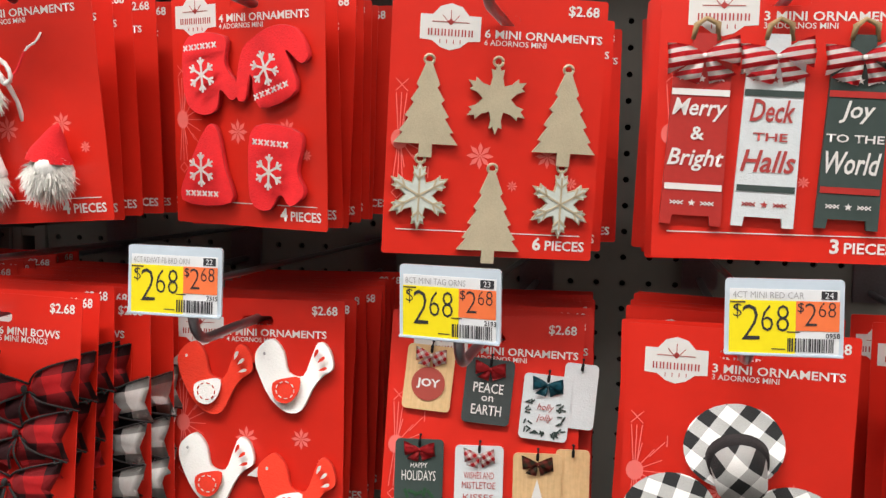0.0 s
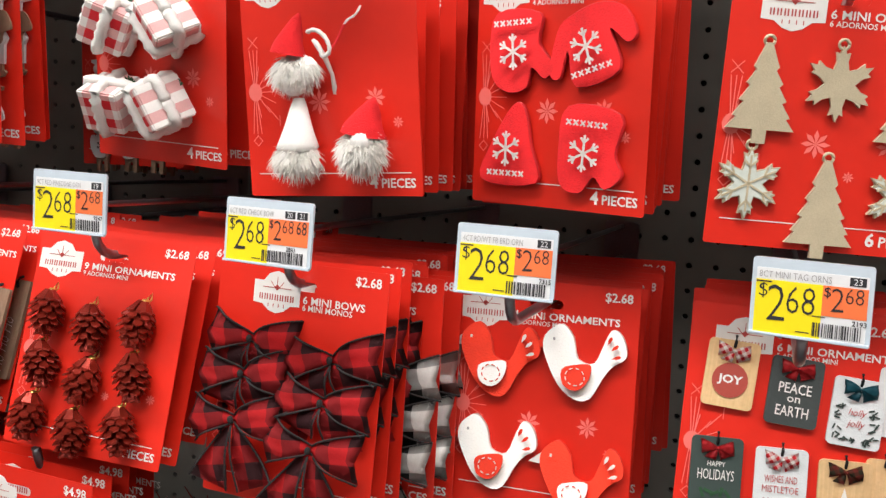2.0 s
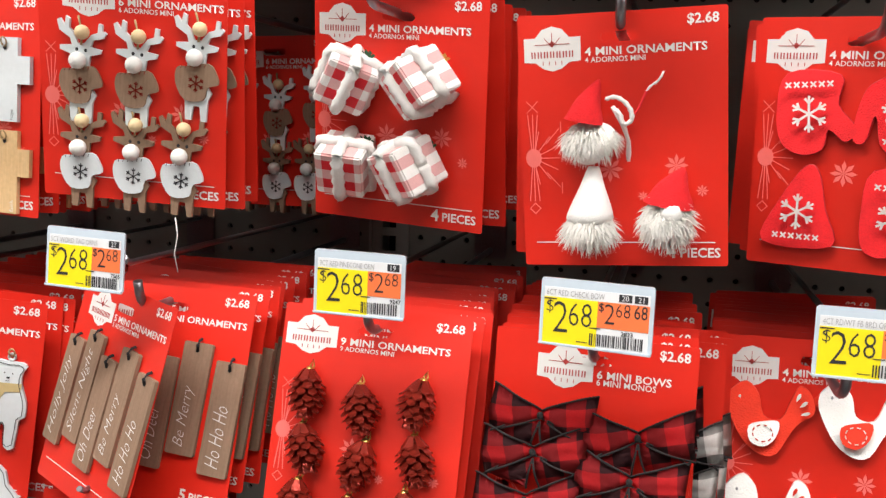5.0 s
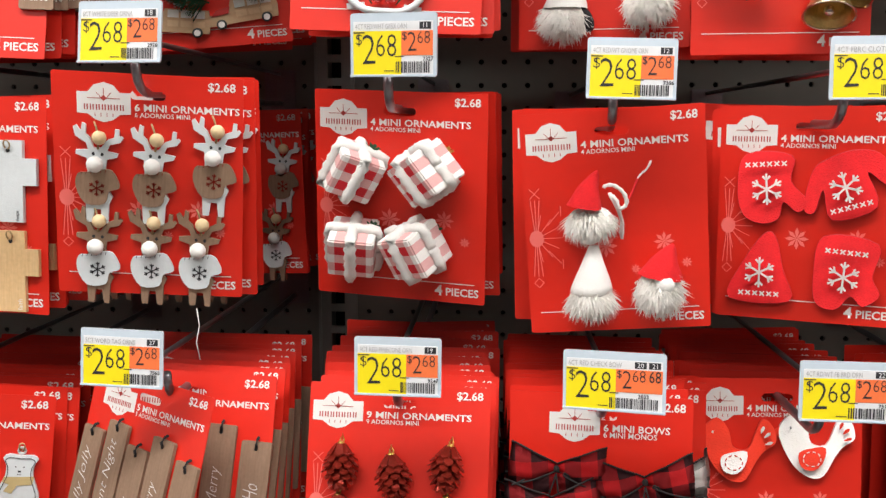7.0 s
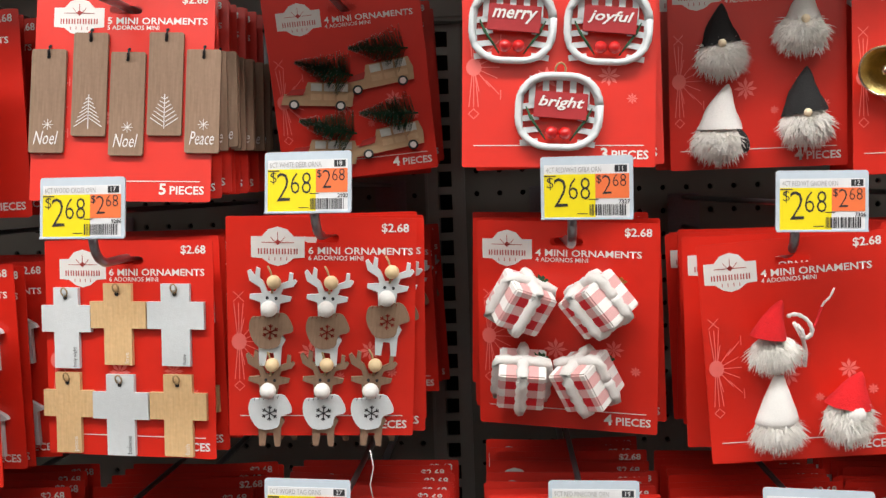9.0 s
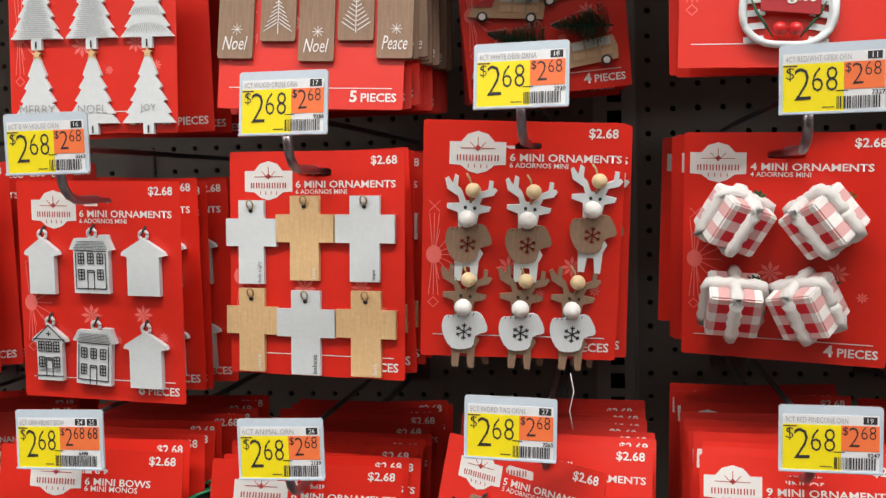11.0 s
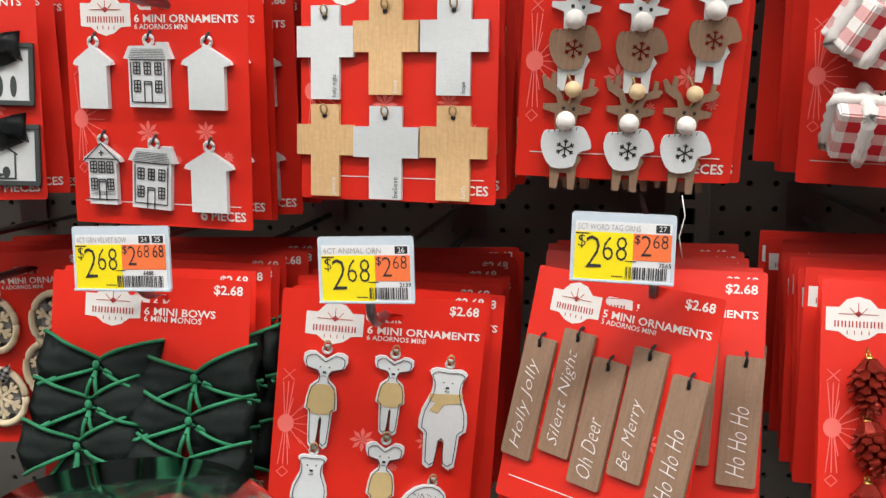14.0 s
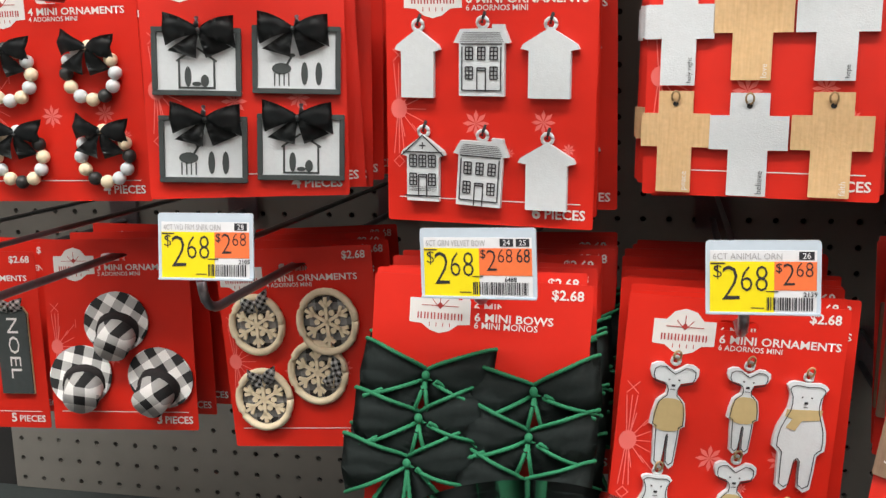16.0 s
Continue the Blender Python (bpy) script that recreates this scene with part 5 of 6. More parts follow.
def bells(p):
    for i, (u, v, turn, tilt) in enumerate(((0.18, 0.52, 60, 50), (0.48, 0.40, -150, 20), (0.74, 0.76, 8, 28), (0.80, 0.30, -40, 60), (0.93, 0.66, 50, 20))):
        o = ornament(p, "gold_bell", CX(u), CZ(v), 0, "chased gold bell with a silver mouth")
        m = Matrix.Translation((0, -0.014, 0)) @ Matrix.Rotation(radians(turn), 4, "Y") @ Matrix.Rotation(radians(-tilt), 4, "X") @ Matrix.Scale(1.35, 4)
        bm = bmesh.new()
        prof = [(0.0035, 0.015), (0.0065, 0.0135), (0.0080, 0.009), (0.0088, 0.002), (0.0105, -0.005), (0.0130, -0.010), (0.0138, -0.0115), (0.0128, -0.0110), (0.0095, -0.004), (0.0070, 0.008), (0.0010, 0.012)]
        rings = [[bm.verts.new(m @ Vector((r * math.cos(a), r * math.sin(a), z))) for a in [2 * math.pi * k / 24 for k in range(24)]] for r, z in prof]
        for a, b in zip(rings, rings[1:]):
            for k in range(24):
                f = bm.faces.new((a[k], b[k], b[(k + 1) % 24], a[(k + 1) % 24]))
                f.smooth = True
        bm.faces.new(rings[0])
        part("bell_body", bm, GOLD_CHASED, o)
        part("silver_mouth", tube([m @ Vector((0.0132 * math.cos(a), 0.0132 * math.sin(a), -0.0112)) for a in [2 * math.pi * k / 24 for k in range(25)]], 0.0008, 6), SILVER, o)
        part("clapper", ball(0.003, m @ Matrix.Translation((0, 0, -0.008)), 10, 7), SILVER, o)
    for u, v in ((0.33, 0.64), (0.76, 0.55), (0.76, 0.20)):
        o = ornament(p, "glitter_flower", CX(u), CZ(v), 10, "gold glitter flower with silver beads and fir tips")
        for k in range(6):
            a = 60 * k
            leaf = scaled(spline([(0, 0.002), (0.002, 0.007), (0, 0.013), (-0.002, 0.007)], 3), 1.0, 0, 0, False, a)
            part("petal", prism(leaf, 0.0008, -0.020, 0.0006, 0.0008), GOLD_CHASED, o)
        for k in range(5):
            part("silver_bead", ball(0.0015, Matrix.Translation((0.0018 * math.cos(k * 1.25), -0.0225, 0.0018 * math.sin(k * 1.25))), 8, 6), SILVER, o)
        rng = random.Random(int(u * 100))
        bm = bmesh.new()
        for _ in range(90):
            a, l = rng.uniform(-2.6, -0.3), rng.uniform(0.006, 0.018)
            q = (0.004 * rng.uniform(-1, 1), -0.012, -0.004)
            tube([q, (q[0] + l * math.cos(a), -0.013 - rng.uniform(0, 0.005), q[2] + l * math.sin(a))], 0.0004, 3, bm)
        part("fir_sprig", bm, FIR, o)


ORN.update(dict(crosses=crosses, houses=houses, deer=deer, gift_boxes=gift_boxes, gnomes_red=gnomes_red, gnomes_black=gnomes_black, felt_clothes=felt_clothes, flat_trees=flat_trees, sled_signs=sled_signs, felt_birds=felt_birds, mini_tags=mini_tags, check_hats=check_hats, tartan_bows=tartan_bows, velvet_bows=velvet_bows, buffalo_bows=buffalo_bows, pinecones=pinecones, word_tags=word_tags, print_tags=print_tags, animals=animals, snow_rings=snow_rings, chalk_signs=chalk_signs, nativity=nativity, wreaths=wreaths, white_trees=white_trees, tree_cars=tree_cars, basket_plates=basket_plates, bells=bells))



# ---- carded packs, price labels and hooks ----
def card_parts(pack, kind, full=True):
    """The printed backing card of a pack; its origin is the hang slot."""
    title, sub, pieces, bx = KINDS[kind][:4]
    key = "front"
    if key not in CARD_MESH:
        # card with a wide hang slot
        bm = bmesh.new()
        t = 0.0006
        slot = rounded(0.024, 0.0062, 0.003, 0, 0.001, 3)
        outer = rounded(W, H, 0.0015, 0, TOP - H / 2, 2)
        for y in (0.0, t):
            ov = [bm.verts.new((x, y, z)) for x, z in outer]
            sv = [bm.verts.new((x, y, z)) for x, z in slot]
            es = [bm.edges.new((r[i], r[(i + 1) % len(r)])) for r in (ov, sv) for i in range(len(r))]
            bmesh.ops.triangle_fill(bm, edges=es, use_beauty=True)
            if y == 0.0:
                first = (ov, sv)
            else:
                for a, b in zip(first, (ov, sv)):
                    for i in range(len(a)):
                        j = (i + 1) % len(a)
                        bm.faces.new((a[i], a[j], b[j], b[i]))
        bmesh.ops.recalc_face_normals(bm, faces=bm.faces)
        me = bpy.data.meshes.new("backing_card")
        bm.to_mesh(me)
        bm.free()
        me.materials.append(RED)
        CARD_MESH[key] = me
        # badge
        w, h = 0.036, 0.028
        pts = [(-w / 2, -0.28 * h), (-w / 2, 0.25 * h), (-0.30 * w, 0.25 * h), (-0.18 * w, 0.43 * h), (0, 0.5 * h), (0.18 * w, 0.43 * h), (0.30 * w, 0.25 * h), (w / 2, 0.25 * h), (w / 2, -0.28 * h), (0.30 * w, -0.30 * h), (0.16 * w, -0.44 * h), (0, -0.5 * h), (-0.16 * w, -0.44 * h), (-0.30 * w, -0.30 * h)]
        bm = prism(pts, 0.00015)
        me = bpy.data.meshes.new("badge")
        bm.to_mesh(me)
        bm.free()
        me.materials.append(BADGE)
        CARD_MESH["badge"] = me
        it = [(0, 0.0055, 0.009, 0.0004, 90), (0, 0.0028, 0.022, 0.0004, 0), (-0.003, 0.0045, 0.006, 0.0004, 130), (0.003, 0.0045, 0.006, 0.0004, 50), (0, 0.0030, 0.003, 0.003, 45)]
        it += [(-0.0120 + 0.0040 * k + d, -0.0035, 0.0040, 0.0008, 90) for k in range(7) for d in (-0.0009, 0.0009)]
        it += [(-0.0060 + 0.0040 * k, -0.0088, 0.0024, 0.0005, 90) for k in range(4)]
        bm = bars(it, -0.0003)
        me = bpy.data.meshes.new("badge_print")
        bm.to_mesh(me)
        bm.free()
        me.materials.append(BADGE_RED)
        CARD_MESH["badge_print"] = me
        # pale printed flakes
        bm = bmesh.new()
        for u, v, r in ((0.44, 0.61, 0.0085), (0.76, 0.60, 0.0075), (0.88, 0.70, 0.004), (0.60, 0.72, 0.0035)):
            for k in range(8):
                a = 45 * k
                x, z = CX(u), CZ(v)
                poly = [(x, z), (x + 0.62 * r * math.cos(radians(a + 16)), z + 0.62 * r * math.sin(radians(a + 16))), (x + r * math.cos(radians(a)), z + r * math.sin(radians(a))), (x + 0.62 * r * math.cos(radians(a - 16)), z + 0.62 * r * math.sin(radians(a - 16)))]
                bm.faces.new([bm.verts.new((p, -0.00012, q)) for p, q in poly])
        x, z = CX(0.06), CZ(0.56)
        bm.faces.new([bm.verts.new((p, -0.00012, q)) for p, q in ellipse(x, z, 0.0052, 0.0062, 14)])
        it = []
        for k in range(7):
            a = radians(-78 + 26 * k)
            it.append((x + 0.011 * math.cos(a), z + 0.011 * math.sin(a), 0.013, 0.0006, math.degrees(a)))
        for s in (-1, 1):
            for dx in (-0.0024, 0, 0.0024):
                it.append((x + dx * 0.9, z + s * 0.017, 0.022, 0.0006, 90 - s * dx * 2200))
            for a in (45, -45):
                for e in (-1, 1):
                    it.append((x + e * 0.0017, z + s * (0.031 if a * e < 0 else 0.0345), 0.0055, 0.0006, a))
            it.append((x + 0.0125, z + s * 0.014, 0.013, 0.0006, s * 48))
            it.append((x + 0.018, z + s * 0.0195, 0.007, 0.0006, 90))
        bars(it, -0.00012, bm, 0.00004)
        bmesh.ops.recalc_face_normals(bm, faces=bm.faces)
        me = bpy.data.meshes.new("printed_flakes")
        bm.to_mesh(me)
        bm.free()
        me.materials.append(PINK)
        CARD_MESH["flakes"] = me
        me = bpy.data.meshes.new("rule")
        bm = bars([(0, CZ(0.905), 0.88 * W, 0.0006, 0)], -0.0002)
        bm.to_mesh(me)
        bm.free()
        me.materials.append(PRINT_WHITE)
        CARD_MESH["rule"] = me
    card = part("backing_card", CARD_MESH["front"], RED, pack)
    badge = part("badge", CARD_MESH["badge"], BADGE, card, "white logo plaque with a scalloped outline", Matrix.Translation((CX(bx), -0.0001, CZ(0.13))))
    text(card, "$4.98" if kind == "large_packs" else "$2.68", CX(0.96), CZ(0.068), -0.0003, PRINT_WHITE, width=0.145 * W, align=1, bold=0.02, name="price")
    part("badge_print", CARD_MESH["badge_print"], BADGE_RED, card, at=Matrix.Translation((CX(bx), -0.0001, CZ(0.13))))
    text(card, title, CX(bx) + 0.0205, CZ(0.163), -0.0003, PRINT_WHITE, width=(0.36 if "BOWS" in title else 0.58 - 0.25 * max(0, bx - 0.16)) * W, height=0.0052, bold=0.018, name="title")
    if full:
        text(card, sub, CX(bx) + 0.0205, CZ(0.190), -0.0003, PRINT_WHITE, width=0.29 * W, bold=0.01, name="subtitle")
        tagged(part("printed_pattern", CARD_MESH["flakes"], PINK, card), kind="stuff")
        part("rule", CARD_MESH["rule"], PRINT_WHITE, card)
    text(card, pieces, CX(0.755), CZ(0.968), -0.0003, PRINT_WHITE, height=0.0085, align=1, bold=0.03, name="piece_count")
    text(card, "PIECES", CX(0.965), CZ(0.966), -0.0003, PRINT_WHITE, width=0.19 * W, align=1, bold=0.02, name="piece_word")
    return card


CARD_MESH, PACKS = {}, {}


def pack(kind, m, full=True):
    """A carded set of ornaments; the first of its kind is built, the rest are copies."""
    key = (kind, full)
    if key not in PACKS:
        ob = new("ornament_pack")
        tagged(ob, KINDS[kind][4], "ornament pack", group="packs of " + kind.replace("_", " "))
        card_parts(ob, kind, full)
        if (full or kind in SHOW_BEHIND) and kind in ORN:
            ORN[kind](ob)
        ob.matrix_basis = m
        PACKS[key] = ob
        return ob
    return copy_thing(PACKS[key], m)


def hook(x, y_tip, z, y_back=BOARD_Y):
    """A steel peg with an upturned tip, its back plate and the arm for the price label."""
    ob = new("peg_hook")
    tagged(ob, "galvanised steel peg hook with an upturned tip and a label arm", "hook", group="peg hooks")
    ob.matrix_basis = Matrix.Translation((x, 0, z))
    pts = [(0, y_back - 0.002, -0.004), (0, y_back - 0.05, -0.004)] + [(0, y_tip + 0.06, 0), (0, y_tip + 0.03, 0.0)]
    pts += [(0, y_tip + 0.03 - 0.022 * math.sin(a), 0.016 - 0.016 * math.cos(a)) for a in (0.3, 0.7, 1.1, 1.4)] + [(0, y_tip + 0.006, 0.022)]
    part("rod", tube(pts, 0.0032, 9), STEEL, ob)
    part("label_arm", tube([(0, y_back - 0.002, 0.028), (0, y_tip - 0.004, 0.036), (0, y_tip - 0.010, 0.040)], 0.0022, 7), STEEL, ob)
    bm = box(0.034, 0.003, 0.045, Matrix.Translation((0, y_back - 0.004, 0.01)), 0.001)
    for s in (-1, 1):
        tube([(s * 0.0127, y_back - 0.004, 0.02), (s * 0.0127, y_back + 0.012, 0.022)], 0.0028, 7, bm)
    part("back_plate", bm, STEEL, ob)
    return ob


LW, LH = 0.0574, 0.039


def price_label(x, y, z, words, num, code, double=None, turn=(0, 0, 0)):
    """A price ticket in a clear holder; x, z: the middle of its top edge."""
    ob = new("price_label")
    tagged(ob, "yellow and orange paper price ticket in a clear plastic holder", "price label", group="price labels")
    ob.matrix_basis = pose(x, y, z, *turn)
    w = LW + (0.009 if double else 0)
    part("holder", prism(rounded(w, LH, 0.002, 0, -LH / 2), 0.0016, 0.001, 0, 0), HOLDER, ob, "clear bluish plastic holder")
    part("rim", box(w, 0.0022, 0.0016, Matrix.Translation((0, -0.0012, -LH + 0.0006)), 0.0004), HOLDER, ob)
    pw, ph = w - 0.0045, LH - 0.0065
    l, t = -pw / 2, -0.0052
    ticket = part("ticket", box(pw, 0.0003, ph, Matrix.Translation((0, -0.0009, t - ph / 2))), PAPER, ob, "white paper ticket")
    yl = 0.56 * LW
    part("yellow_panel", box(yl, 0.0002, ph * 0.82, Matrix.Translation((l + yl / 2, -0.0012, t - ph * 0.59))), YELLOW, ticket)
    ow = pw - yl
    part("orange_panel", box(ow, 0.0002, ph * 0.46, Matrix.Translation((l + yl + ow / 2, -0.0012, t - ph * 0.41))), ORANGE, ticket)
    y1 = -0.0015
    text(ticket, words, l + 0.0015, t - ph * 0.145, y1, GREY_INK, width=0.60 * LW, height=0.0033, bold=0.0, name="item_name")
    part("number_box", box(0.0075, 0.0002, 0.0042, Matrix.Translation((l + LW - 0.0095, -0.0012, t - ph * 0.085))), INK, ticket)
    text(ticket, num, l + LW - 0.0095, t - ph * 0.13, y1, PAPER, height=0.0030, align=0.5, name="number")
    text(ticket, "$", l + 0.0018, t - ph * 0.47, y1, INK, height=0.0078, bold=-0.014, name="currency")
    text(ticket, "2", l + 0.0062, t - ph * 0.80, y1, INK, height=0.0180, width=0.0088, bold=-0.014, name="price_digit")
    text(ticket, "68", l + 0.0155, t - ph * 0.66, y1, INK, height=0.0135, width=0.0135, bold=-0.014, name="price_figure")
    ox = l + yl
    text(ticket, "$", ox + 0.0008, t - ph * 0.37, y1, INK, height=0.0055, name="currency")
    text(ticket, "2", ox + 0.0043, t - ph * 0.56, y1, INK, height=0.0115, width=0.0058, bold=-0.014, name="price_digit")
    text(ticket, "68", ox + 0.0108, t - ph * 0.42, y1, INK, height=0.0075, width=0.0082, bold=-0.014, name="price_figure")
    rng = random.Random(int(num) * 7 + 1)
    it, bx = [], ox - 0.0035
    while bx < l + pw - 0.002:
        bw = rng.choice((0.0003, 0.0005, 0.0008))
        it.append((bx, t - ph * 0.86, 0.0068, bw, 90))
        bx += bw + rng.choice((0.0004, 0.0007))
    it += [(l + 0.004, t - ph * 0.21, 0.0075, 0.0007, 0), (l + 0.024, t - ph * 0.93, 0.0065, 0.0005, 0), (ox - 0.001, t - ph * 0.66, 0.006, 0.0005, 0)]
    tagged(part("barcode", bars(it, y1, None, 0.0001), INK, ticket), kind="stuff")
    text(ticket, code, l + LW - 0.0075, t - ph * 0.745, y1, INK, height=0.0026, align=0.5, bold=0.02, name="code")
    if double:
        part("number_box", box(0.0075, 0.0002, 0.0042, Matrix.Translation((l + pw - 0.0050, -0.0012, t - ph * 0.085))), INK, ticket)
        text(ticket, double, l + pw - 0.0050, t - ph * 0.13, y1, PAPER, height=0.0030, align=0.5, name="number")
        text(ticket, "68", l + pw - 0.0085, t - ph * 0.42, y1, INK, height=0.0075, width=0.0075, name="price_figure")
    return ob


def peg(kind, x, y, z, yaw=0, roll=0, lean=0, size=(1, 1), count=6, gap=0.020, sx=None, lab=None, lab_turn=(0, 0, 0), y_tip=0.557):
    """One hook with its front pack, the packs behind it and its price label. x, y, z: middle of the front card's top edge."""
    zs = z - TOP
    if lab and y_tip:
        y_tip = max(y_tip, lab[1] + 0.024)
    bx = x if sx is None else sx
    if y_tip:
        hook(bx, y_tip, zs + 0.003)
    shape = Matrix.Diagonal((size[0], 1, size[1], 1))
    pack(kind, pose(x, y, zs, lean, -roll, yaw) @ shape)
    rng = random.Random(int(abs(x) * 1230) + 17)
    yy = y
    for k in range(count):
        yy += gap * rng.uniform(0.6, 1.4) + (0.007 if k == 0 else 0)
        ease = 0.9 ** k
        if yy > BOARD_Y - 0.03:
            break
        pack(kind, pose(bx + rng.uniform(-0.006, 0.006), yy, zs + rng.uniform(-0.002, 0.001), lean * ease + rng.uniform(-1.5, 1), rng.uniform(-2, 2) - 0.5 * roll * ease, yaw * (0.7 if abs(yaw) < 20 else 0.25) * ease + rng.uniform(-4, 4)) @ shape, full=False)
    if lab:
        price_label(*lab, turn=lab_turn)


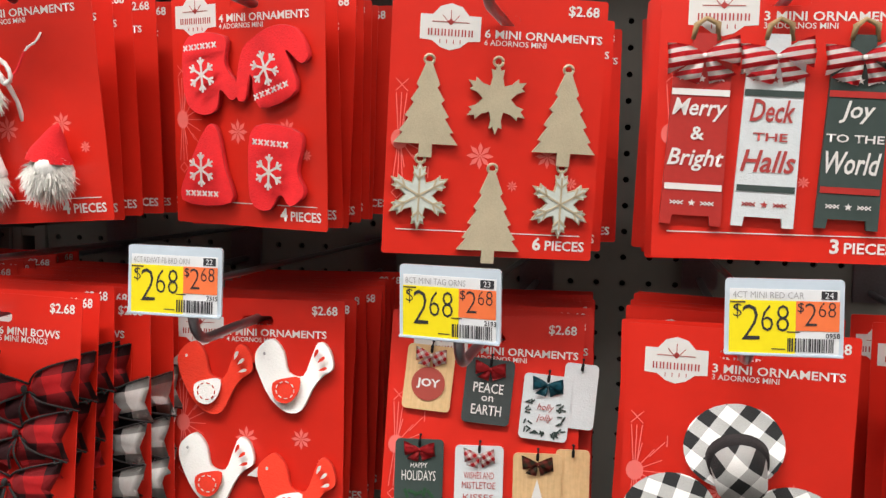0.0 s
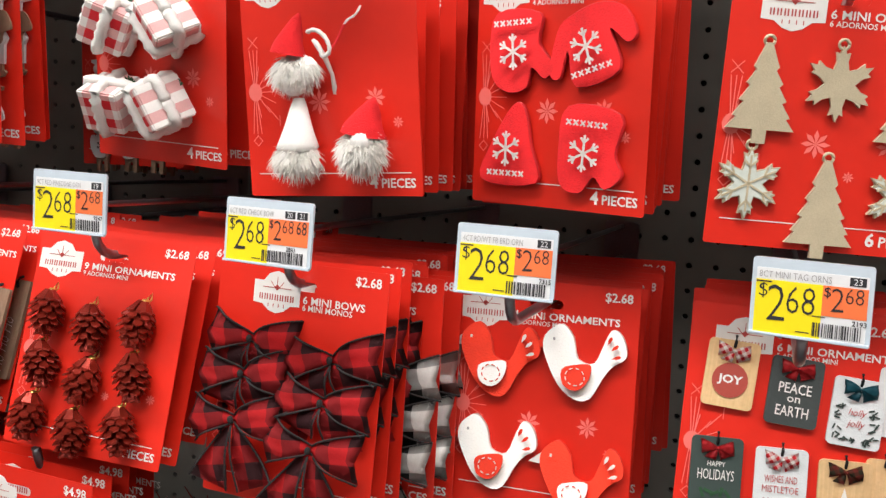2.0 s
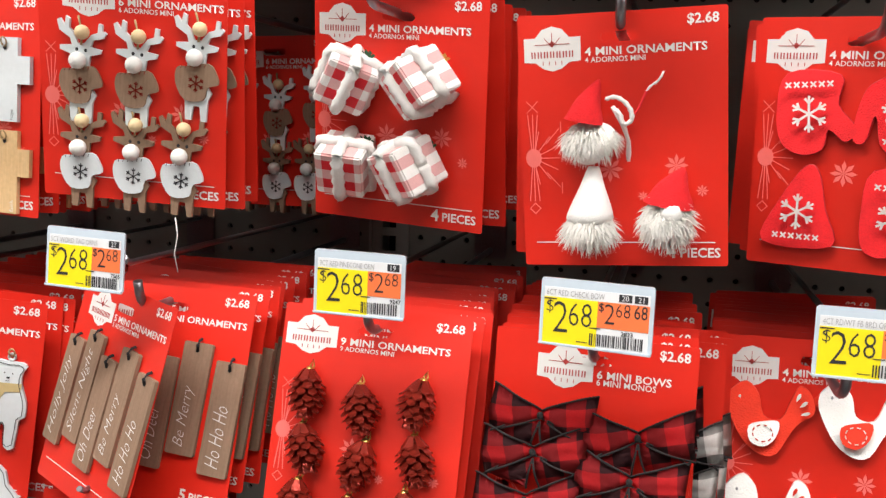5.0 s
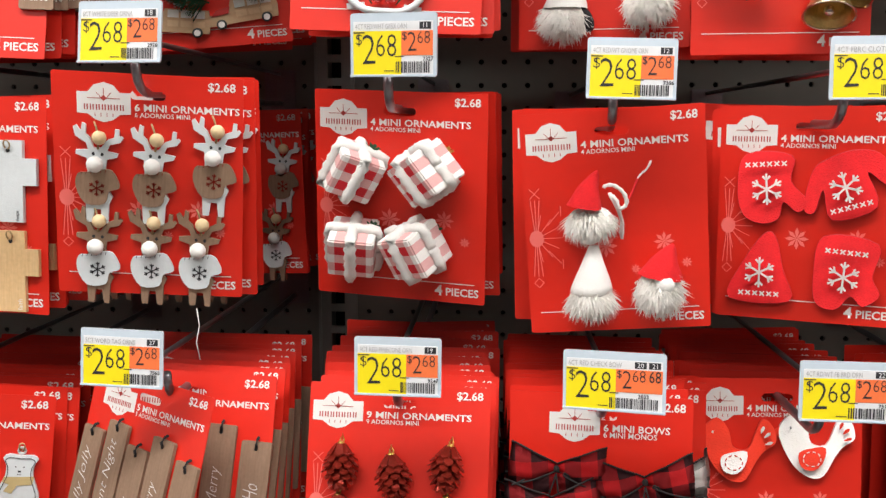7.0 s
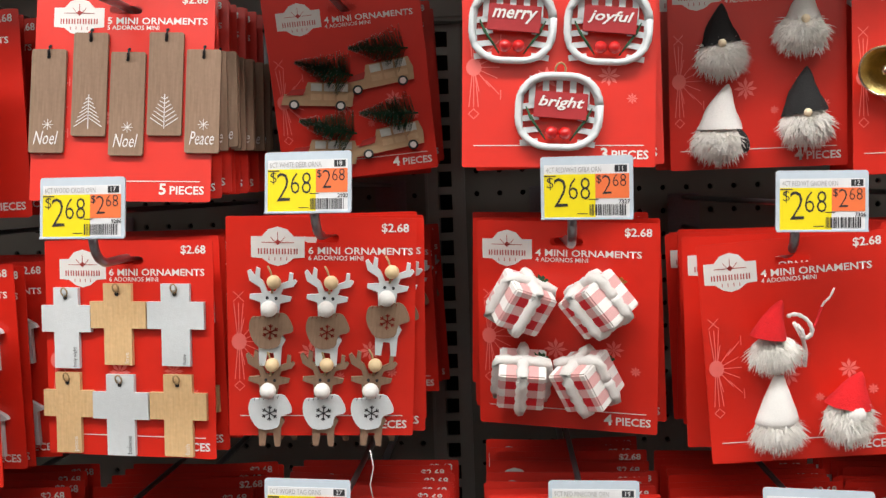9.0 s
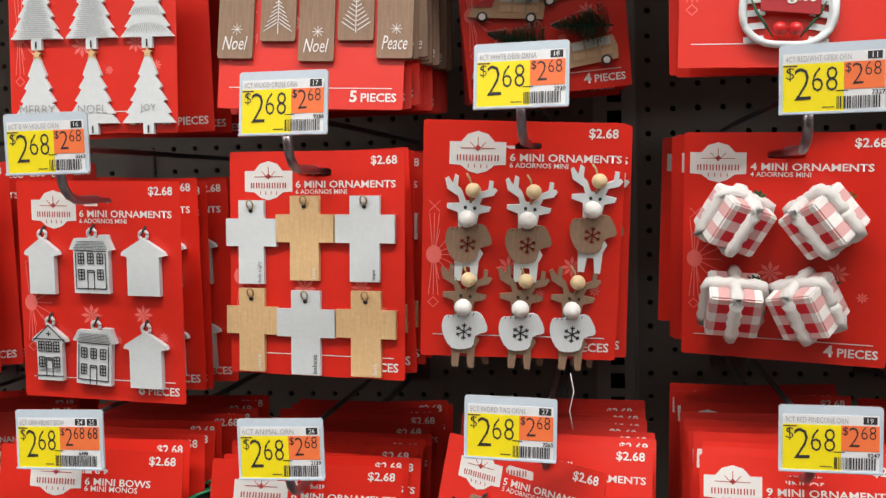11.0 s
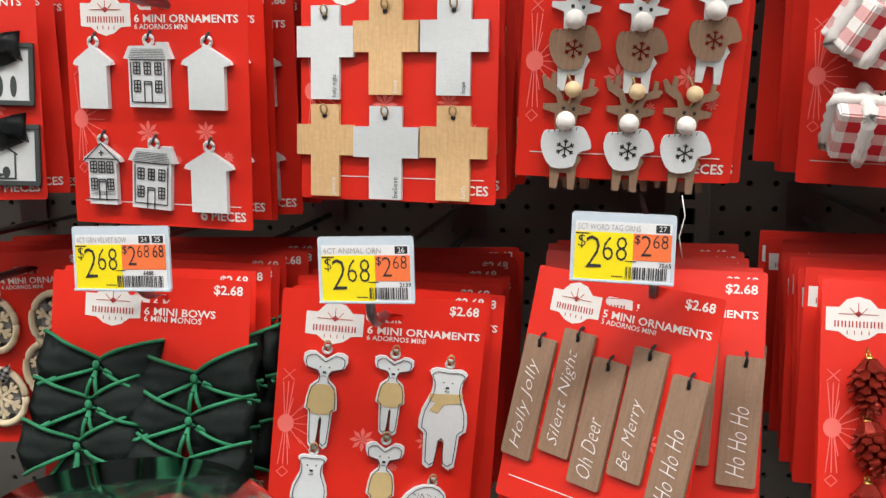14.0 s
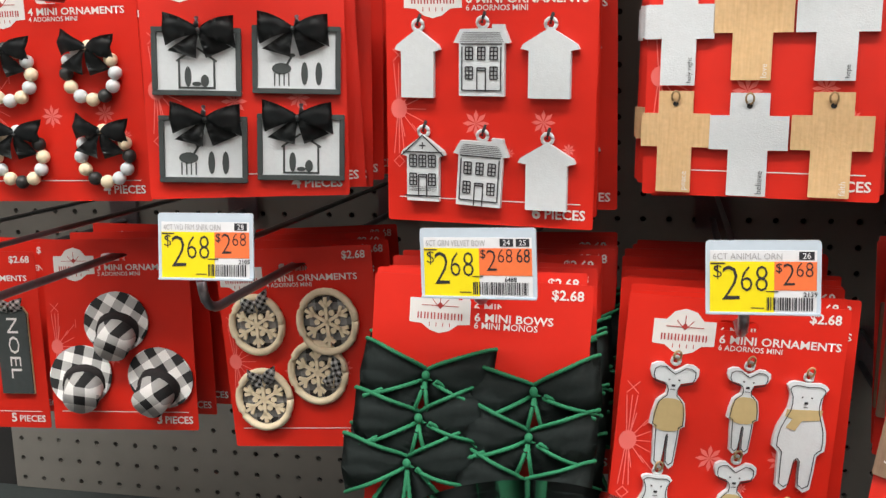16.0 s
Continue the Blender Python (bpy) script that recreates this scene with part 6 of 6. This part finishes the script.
PEGS = [
    dict(kind="sled_signs", x=0.0150, y=0.6404, z=1.540, yaw=3.4, roll=-0.3, lean=0.6, size=(1.12, 1.05), count=4, gap=0.035),
    dict(kind="flat_trees", x=-0.1511, y=0.6283, z=1.5281, yaw=16.4, roll=-1.8, lean=2.3, size=(1.015, 0.989), count=2, gap=0.06),
    dict(kind="felt_clothes", x=-0.3165, y=0.6338, z=1.5405, yaw=-19.6, roll=-0.4, lean=2.5, size=(0.995, 0.982), count=7, gap=0.018, lab=(-0.3072, 0.5432, 1.5825, "4CT FBRC CLOTHES", "13", "7306"), lab_turn=(-2.6, 0.0, -4.5)),
    dict(kind="gnomes_red", x=-0.463, y=0.5986, z=1.5387, yaw=-4.0, roll=3.9, lean=3.8, size=(0.978, 0.975), count=6, gap=0.022, lab=(-0.4547, 0.5606, 1.5832, "4CT RED/WT GNOME ORN", "12", "7306"), lab_turn=(-2.9, 1.5, -0.4)),
    dict(kind="gift_boxes", x=-0.6126, y=0.6379, z=1.5519, yaw=-13.0, roll=-2.2, lean=5.2, size=(1.037, 0.977), count=6, gap=0.024, lab=(-0.6054, 0.5318, 1.5973, "4CT RED/WHT GFBX ORN", "11", "7327"), lab_turn=(0.8, 0.6, -15.7)),
    dict(kind="deer", x=-0.7824, y=0.5902, z=1.5628, yaw=7.3, roll=-2.9, lean=7.0, size=(1.014, 0.988), count=3, gap=0.016, lab=(-0.7786, 0.5371, 1.6063, "6CT WHITE DEER ORNA", "18", "2920"), lab_turn=(-6.7, 0.6, -8.9)),
    dict(kind="crosses", x=-0.9325, y=0.6228, z=1.5489, yaw=-7.3, roll=-1.0, lean=-2.3, size=(1.035, 0.994), count=8, gap=0.016, lab=(-0.9219, 0.5298, 1.5951, "6CT WOOD CROSS ORN", "17", "9286"), lab_turn=(-6.1, 0.8, -5.5)),
    dict(kind="houses", x=-1.0912, y=0.6097, z=1.532, yaw=-4.1, roll=-1.6, lean=1.2, size=(1.014, 0.998), count=6, gap=0.022, lab=(-1.0813, 0.5325, 1.576, "6CT B W HOUSE ORN", "16", "0263"), lab_turn=(0.0, 0.0, 0.0)),
    dict(kind="nativity", x=-1.2528, y=0.6195, z=1.5471, yaw=16.0, roll=-0.4, lean=-1.2, size=(1.006, 0.996), count=5, gap=0.03, lab=(-1.2439, 0.5325, 1.576, "4CT NATIVITY ORN", "15", "1187"), lab_turn=(0.0, 0.0, 0.0)),
    dict(kind="wreaths", x=-1.4171, y=0.6617, z=1.5364, yaw=4.1, roll=-0.0, lean=1.0, count=3, gap=0.03),
    dict(kind="deer", x=-0.7923, y=0.8585, z=1.5373, yaw=-7.7, roll=1.4, lean=0.8, size=(0.999, 0.993), count=4, gap=0.014, y_tip=None),
    dict(kind="bells", x=0.152, y=0.6504, z=1.328, count=3, gap=0.03),
    dict(kind="check_hats", x=-0.0044, y=0.6183, z=1.3342, yaw=-2.9, roll=-0.9, lean=0.4, size=(1.011, 1.0), count=6, gap=0.02, lab=(0.007, 0.5456, 1.373, "4CT MINI RED CAR", "24", "0958"), lab_turn=(-2.2, -1.2, -0.7)),
    dict(kind="mini_tags", x=-0.1616, y=0.677, z=1.3262, yaw=8.1, roll=-2.3, lean=-7.9, count=9, gap=0.016, lab=(-0.161, 0.5291, 1.3743, "8CT MINI TAG ORNS", "23", "2193"), lab_turn=(0.7, -0.4, -13.7)),
    dict(kind="felt_birds", x=-0.3224, y=0.6732, z=1.3306, yaw=-3.1, roll=1.1, lean=-3.2, size=(0.995, 1.0), count=13, gap=0.013, lab=(-0.3178, 0.5384, 1.3786, "4CT RD/WT FB BRD ORN", "22", "7315"), lab_turn=(-2.3, 0.2, -3.3)),
    dict(kind="tartan_bows", x=-0.4673, y=0.5922, z=1.3388, yaw=-6.0, roll=-0.5, lean=-4.7, size=(0.993, 1.0), count=14, gap=0.014, lab=(-0.4643, 0.541, 1.3827, "6CT RED CHECK BOW", "20", "2833", "21"), lab_turn=(-3.3, -0.4, -12.4)),
    dict(kind="buffalo_bows", x=-0.4488, y=0.6423, z=1.3305, yaw=-4.0, count=2, gap=0.012, y_tip=None),
    dict(kind="large_packs", x=-0.6504, y=0.5447, z=1.1882, yaw=-4.0, roll=-1.0, count=4, gap=0.02),
    dict(kind="large_packs", x=-0.8008, y=0.5447, z=1.1898, yaw=-2.0, count=4, gap=0.02),
    dict(kind="large_packs", x=-0.8496, y=0.5041, z=1.1833, yaw=-20.0, roll=24.0, lean=-10.0, count=0, y_tip=None),
    dict(kind="pinecones", x=-0.6095, y=0.5908, z=1.3453, yaw=-2.2, roll=-0.9, lean=-13.7, size=(1.007, 0.935), count=15, gap=0.015, lab=(-0.6049, 0.539, 1.3911, "9CT RED PINECONE ORN", "19", "9247"), lab_turn=(-0.6, 0.6, -2.4)),
    dict(kind="word_tags", x=-0.7903, y=0.5903, z=1.3466, yaw=-33.6, roll=-2.0, lean=-15.5, size=(1.03, 0.945), count=9, gap=0.016, sx=-0.772, lab=(-0.7905, 0.5452, 1.3931, "5CT WORD TAG ORNS", "27", "7565"), lab_turn=(-3.2, 1.7, -3.1)),
    dict(kind="animals", x=-0.9433, y=0.6113, z=1.3283, yaw=14.1, roll=-6.2, lean=-3.6, size=(1.046, 1.0), count=13, gap=0.015, lab=(-0.9376, 0.5413, 1.3787, "6CT ANIMAL ORN", "26", "2139"), lab_turn=(-3.2, -1.5, -2.0)),
    dict(kind="velvet_bows", x=-1.0945, y=0.5873, z=1.3432, yaw=5.6, roll=-3.5, lean=-7.4, size=(1.031, 1.0), count=8, gap=0.022, lab=(-1.0874, 0.5381, 1.3833, "6CT GRN VELVET BOW", "24", "6488", "25"), lab_turn=(-3.9, -2.1, -6.6)),
    dict(kind="snow_rings", x=-1.2675, y=0.7193, z=1.3334, yaw=0.5, roll=3.5, lean=-0.3, size=(0.999, 1.004), count=3, gap=0.025, lab=(-1.2465, 0.5365, 1.3898, "4CT WD FRM SNFK ORN", "28", "2105"), lab_turn=(-6.7, 0.5, 4.7)),
    dict(kind="check_hats", x=-1.4379, y=0.749, z=1.3315, yaw=4.8, roll=1.0, lean=-3.5, size=(1.001, 1.028), count=2, gap=0.03),
    dict(kind="chalk_signs", x=-1.5813, y=0.748, z=1.3183, yaw=6.0, count=2, gap=0.03),
    dict(kind="white_trees", x=-1.0925, y=0.6227, z=1.7266, yaw=0.5, roll=-1.4, lean=-0.9, count=4, gap=0.03),
    dict(kind="print_tags", x=-0.9282, y=0.6378, z=1.7317, yaw=3.6, roll=-2.5, lean=-9.0, size=(1.015, 0.973), count=9, gap=0.014),
    dict(kind="tree_cars", x=-0.7815, y=0.7155, z=1.7385, yaw=7.7, roll=4.6, lean=4.9, size=(0.983, 0.93), count=5, gap=0.025),
    dict(kind="basket_plates", x=-0.6141, y=0.6118, z=1.7469, yaw=0.5, roll=-2.0, lean=-3.9, size=(1.027, 0.974), count=4, gap=0.02),
    dict(kind="gnomes_black", x=-0.4609, y=0.7012, z=1.7426, yaw=-9.5, roll=0.3, lean=0.6, size=(1.022, 0.983), count=2, gap=0.03),
    dict(kind="bells", x=-0.3349, y=0.6676, z=1.7389, yaw=-2.4, roll=0.2, lean=-0.5, size=(1.0, 1.005), count=2, gap=0.03),
]
for spec in PEGS:
    peg(**spec)


# ---- small things on and below the shelf ----
def clear_tub(x, y, z, r, h):
    """A clear round plastic tub turned from a thin-walled outline."""
    bm = bmesh.new()
    outer = [(0.0, 0.0), (r * 0.86, 0.0), (r * 0.90, 0.006), (r * 0.94, h * 0.5), (r, h * 0.80), (r * 1.03, h * 0.83), (r * 1.0, h * 0.87), (r * 0.93, h * 0.95), (r * 0.80, h * 0.99), (0.0, h)]
    for shell in (outer, [(max(0.0, a - 0.002), b * 0.985 + 0.001) for a, b in outer]):
        rings = [[bm.verts.new((max(a, 0.0005) * math.cos(t), max(a, 0.0005) * math.sin(t), b)) for t in [2 * math.pi * k / 48 for k in range(48)]] for a, b in shell]
        for p, q in zip(rings, rings[1:]):
            for k in range(48):
                f = bm.faces.new((p[k], p[(k + 1) % 48], q[(k + 1) % 48], q[k]) if shell is outer else (p[k], q[k], q[(k + 1) % 48], p[(k + 1) % 48]))
                f.smooth = True
    ob = part("plastic_tub", bm, ACRYLIC)
    ob.matrix_basis = Matrix.Translation((x, y, z))
    return tagged(ob, "clear round plastic tub with a domed lid standing on the shelf", "tub")


clear_tub(-1.049, 0.447, 0.967, 0.088, 0.284)


def garland(x, y, z):
    """A loose heap of dark red tinsel."""
    rng = random.Random(9)
    bm = bmesh.new()
    for _ in range(900):
        t = rng.uniform(-1, 1)
        p = Vector((0.20 * t, rng.uniform(-0.05, 0.05), 0.02 + 0.045 * (1 - t * t) * rng.random()))
        d = Vector((rng.uniform(-1, 1), rng.uniform(-1, 1), rng.uniform(-0.4, 1))).normalized() * rng.uniform(0.01, 0.022)
        s = d.cross(Vector((0, 0, 1))).normalized() * 0.0011
        bm.faces.new([bm.verts.new(q) for q in (p - s, p + s, p + d + s * 0.4, p + d - s * 0.4)])
    ball(1.0, Matrix.Translation((0, 0, 0.022)) @ Matrix.Diagonal((0.19, 0.045, 0.022, 1)), 20, 8, bm)
    ob = part("tinsel_garland", bm, BARK)
    ob.matrix_basis = Matrix.Translation((x, y, z))
    return tagged(ob, "dark red tinsel garland heaped on the shelf", "garland")


garland(-0.80, 0.86, 0.967)


def nylon_thread(x, y, z):
    ob = part("loose_thread", tube([(0, 0, 0), (0.002, -0.001, -0.012), (-0.001, 0, -0.025), (0.001, 0.001, -0.038)], 0.0004, 5), PRINT_WHITE)
    ob.matrix_basis = Matrix.Translation((x, y, z))
    return tagged(ob, "loose white thread hanging from a deer ornament", "thread")


nylon_thread(-0.756, 0.598, 1.397)
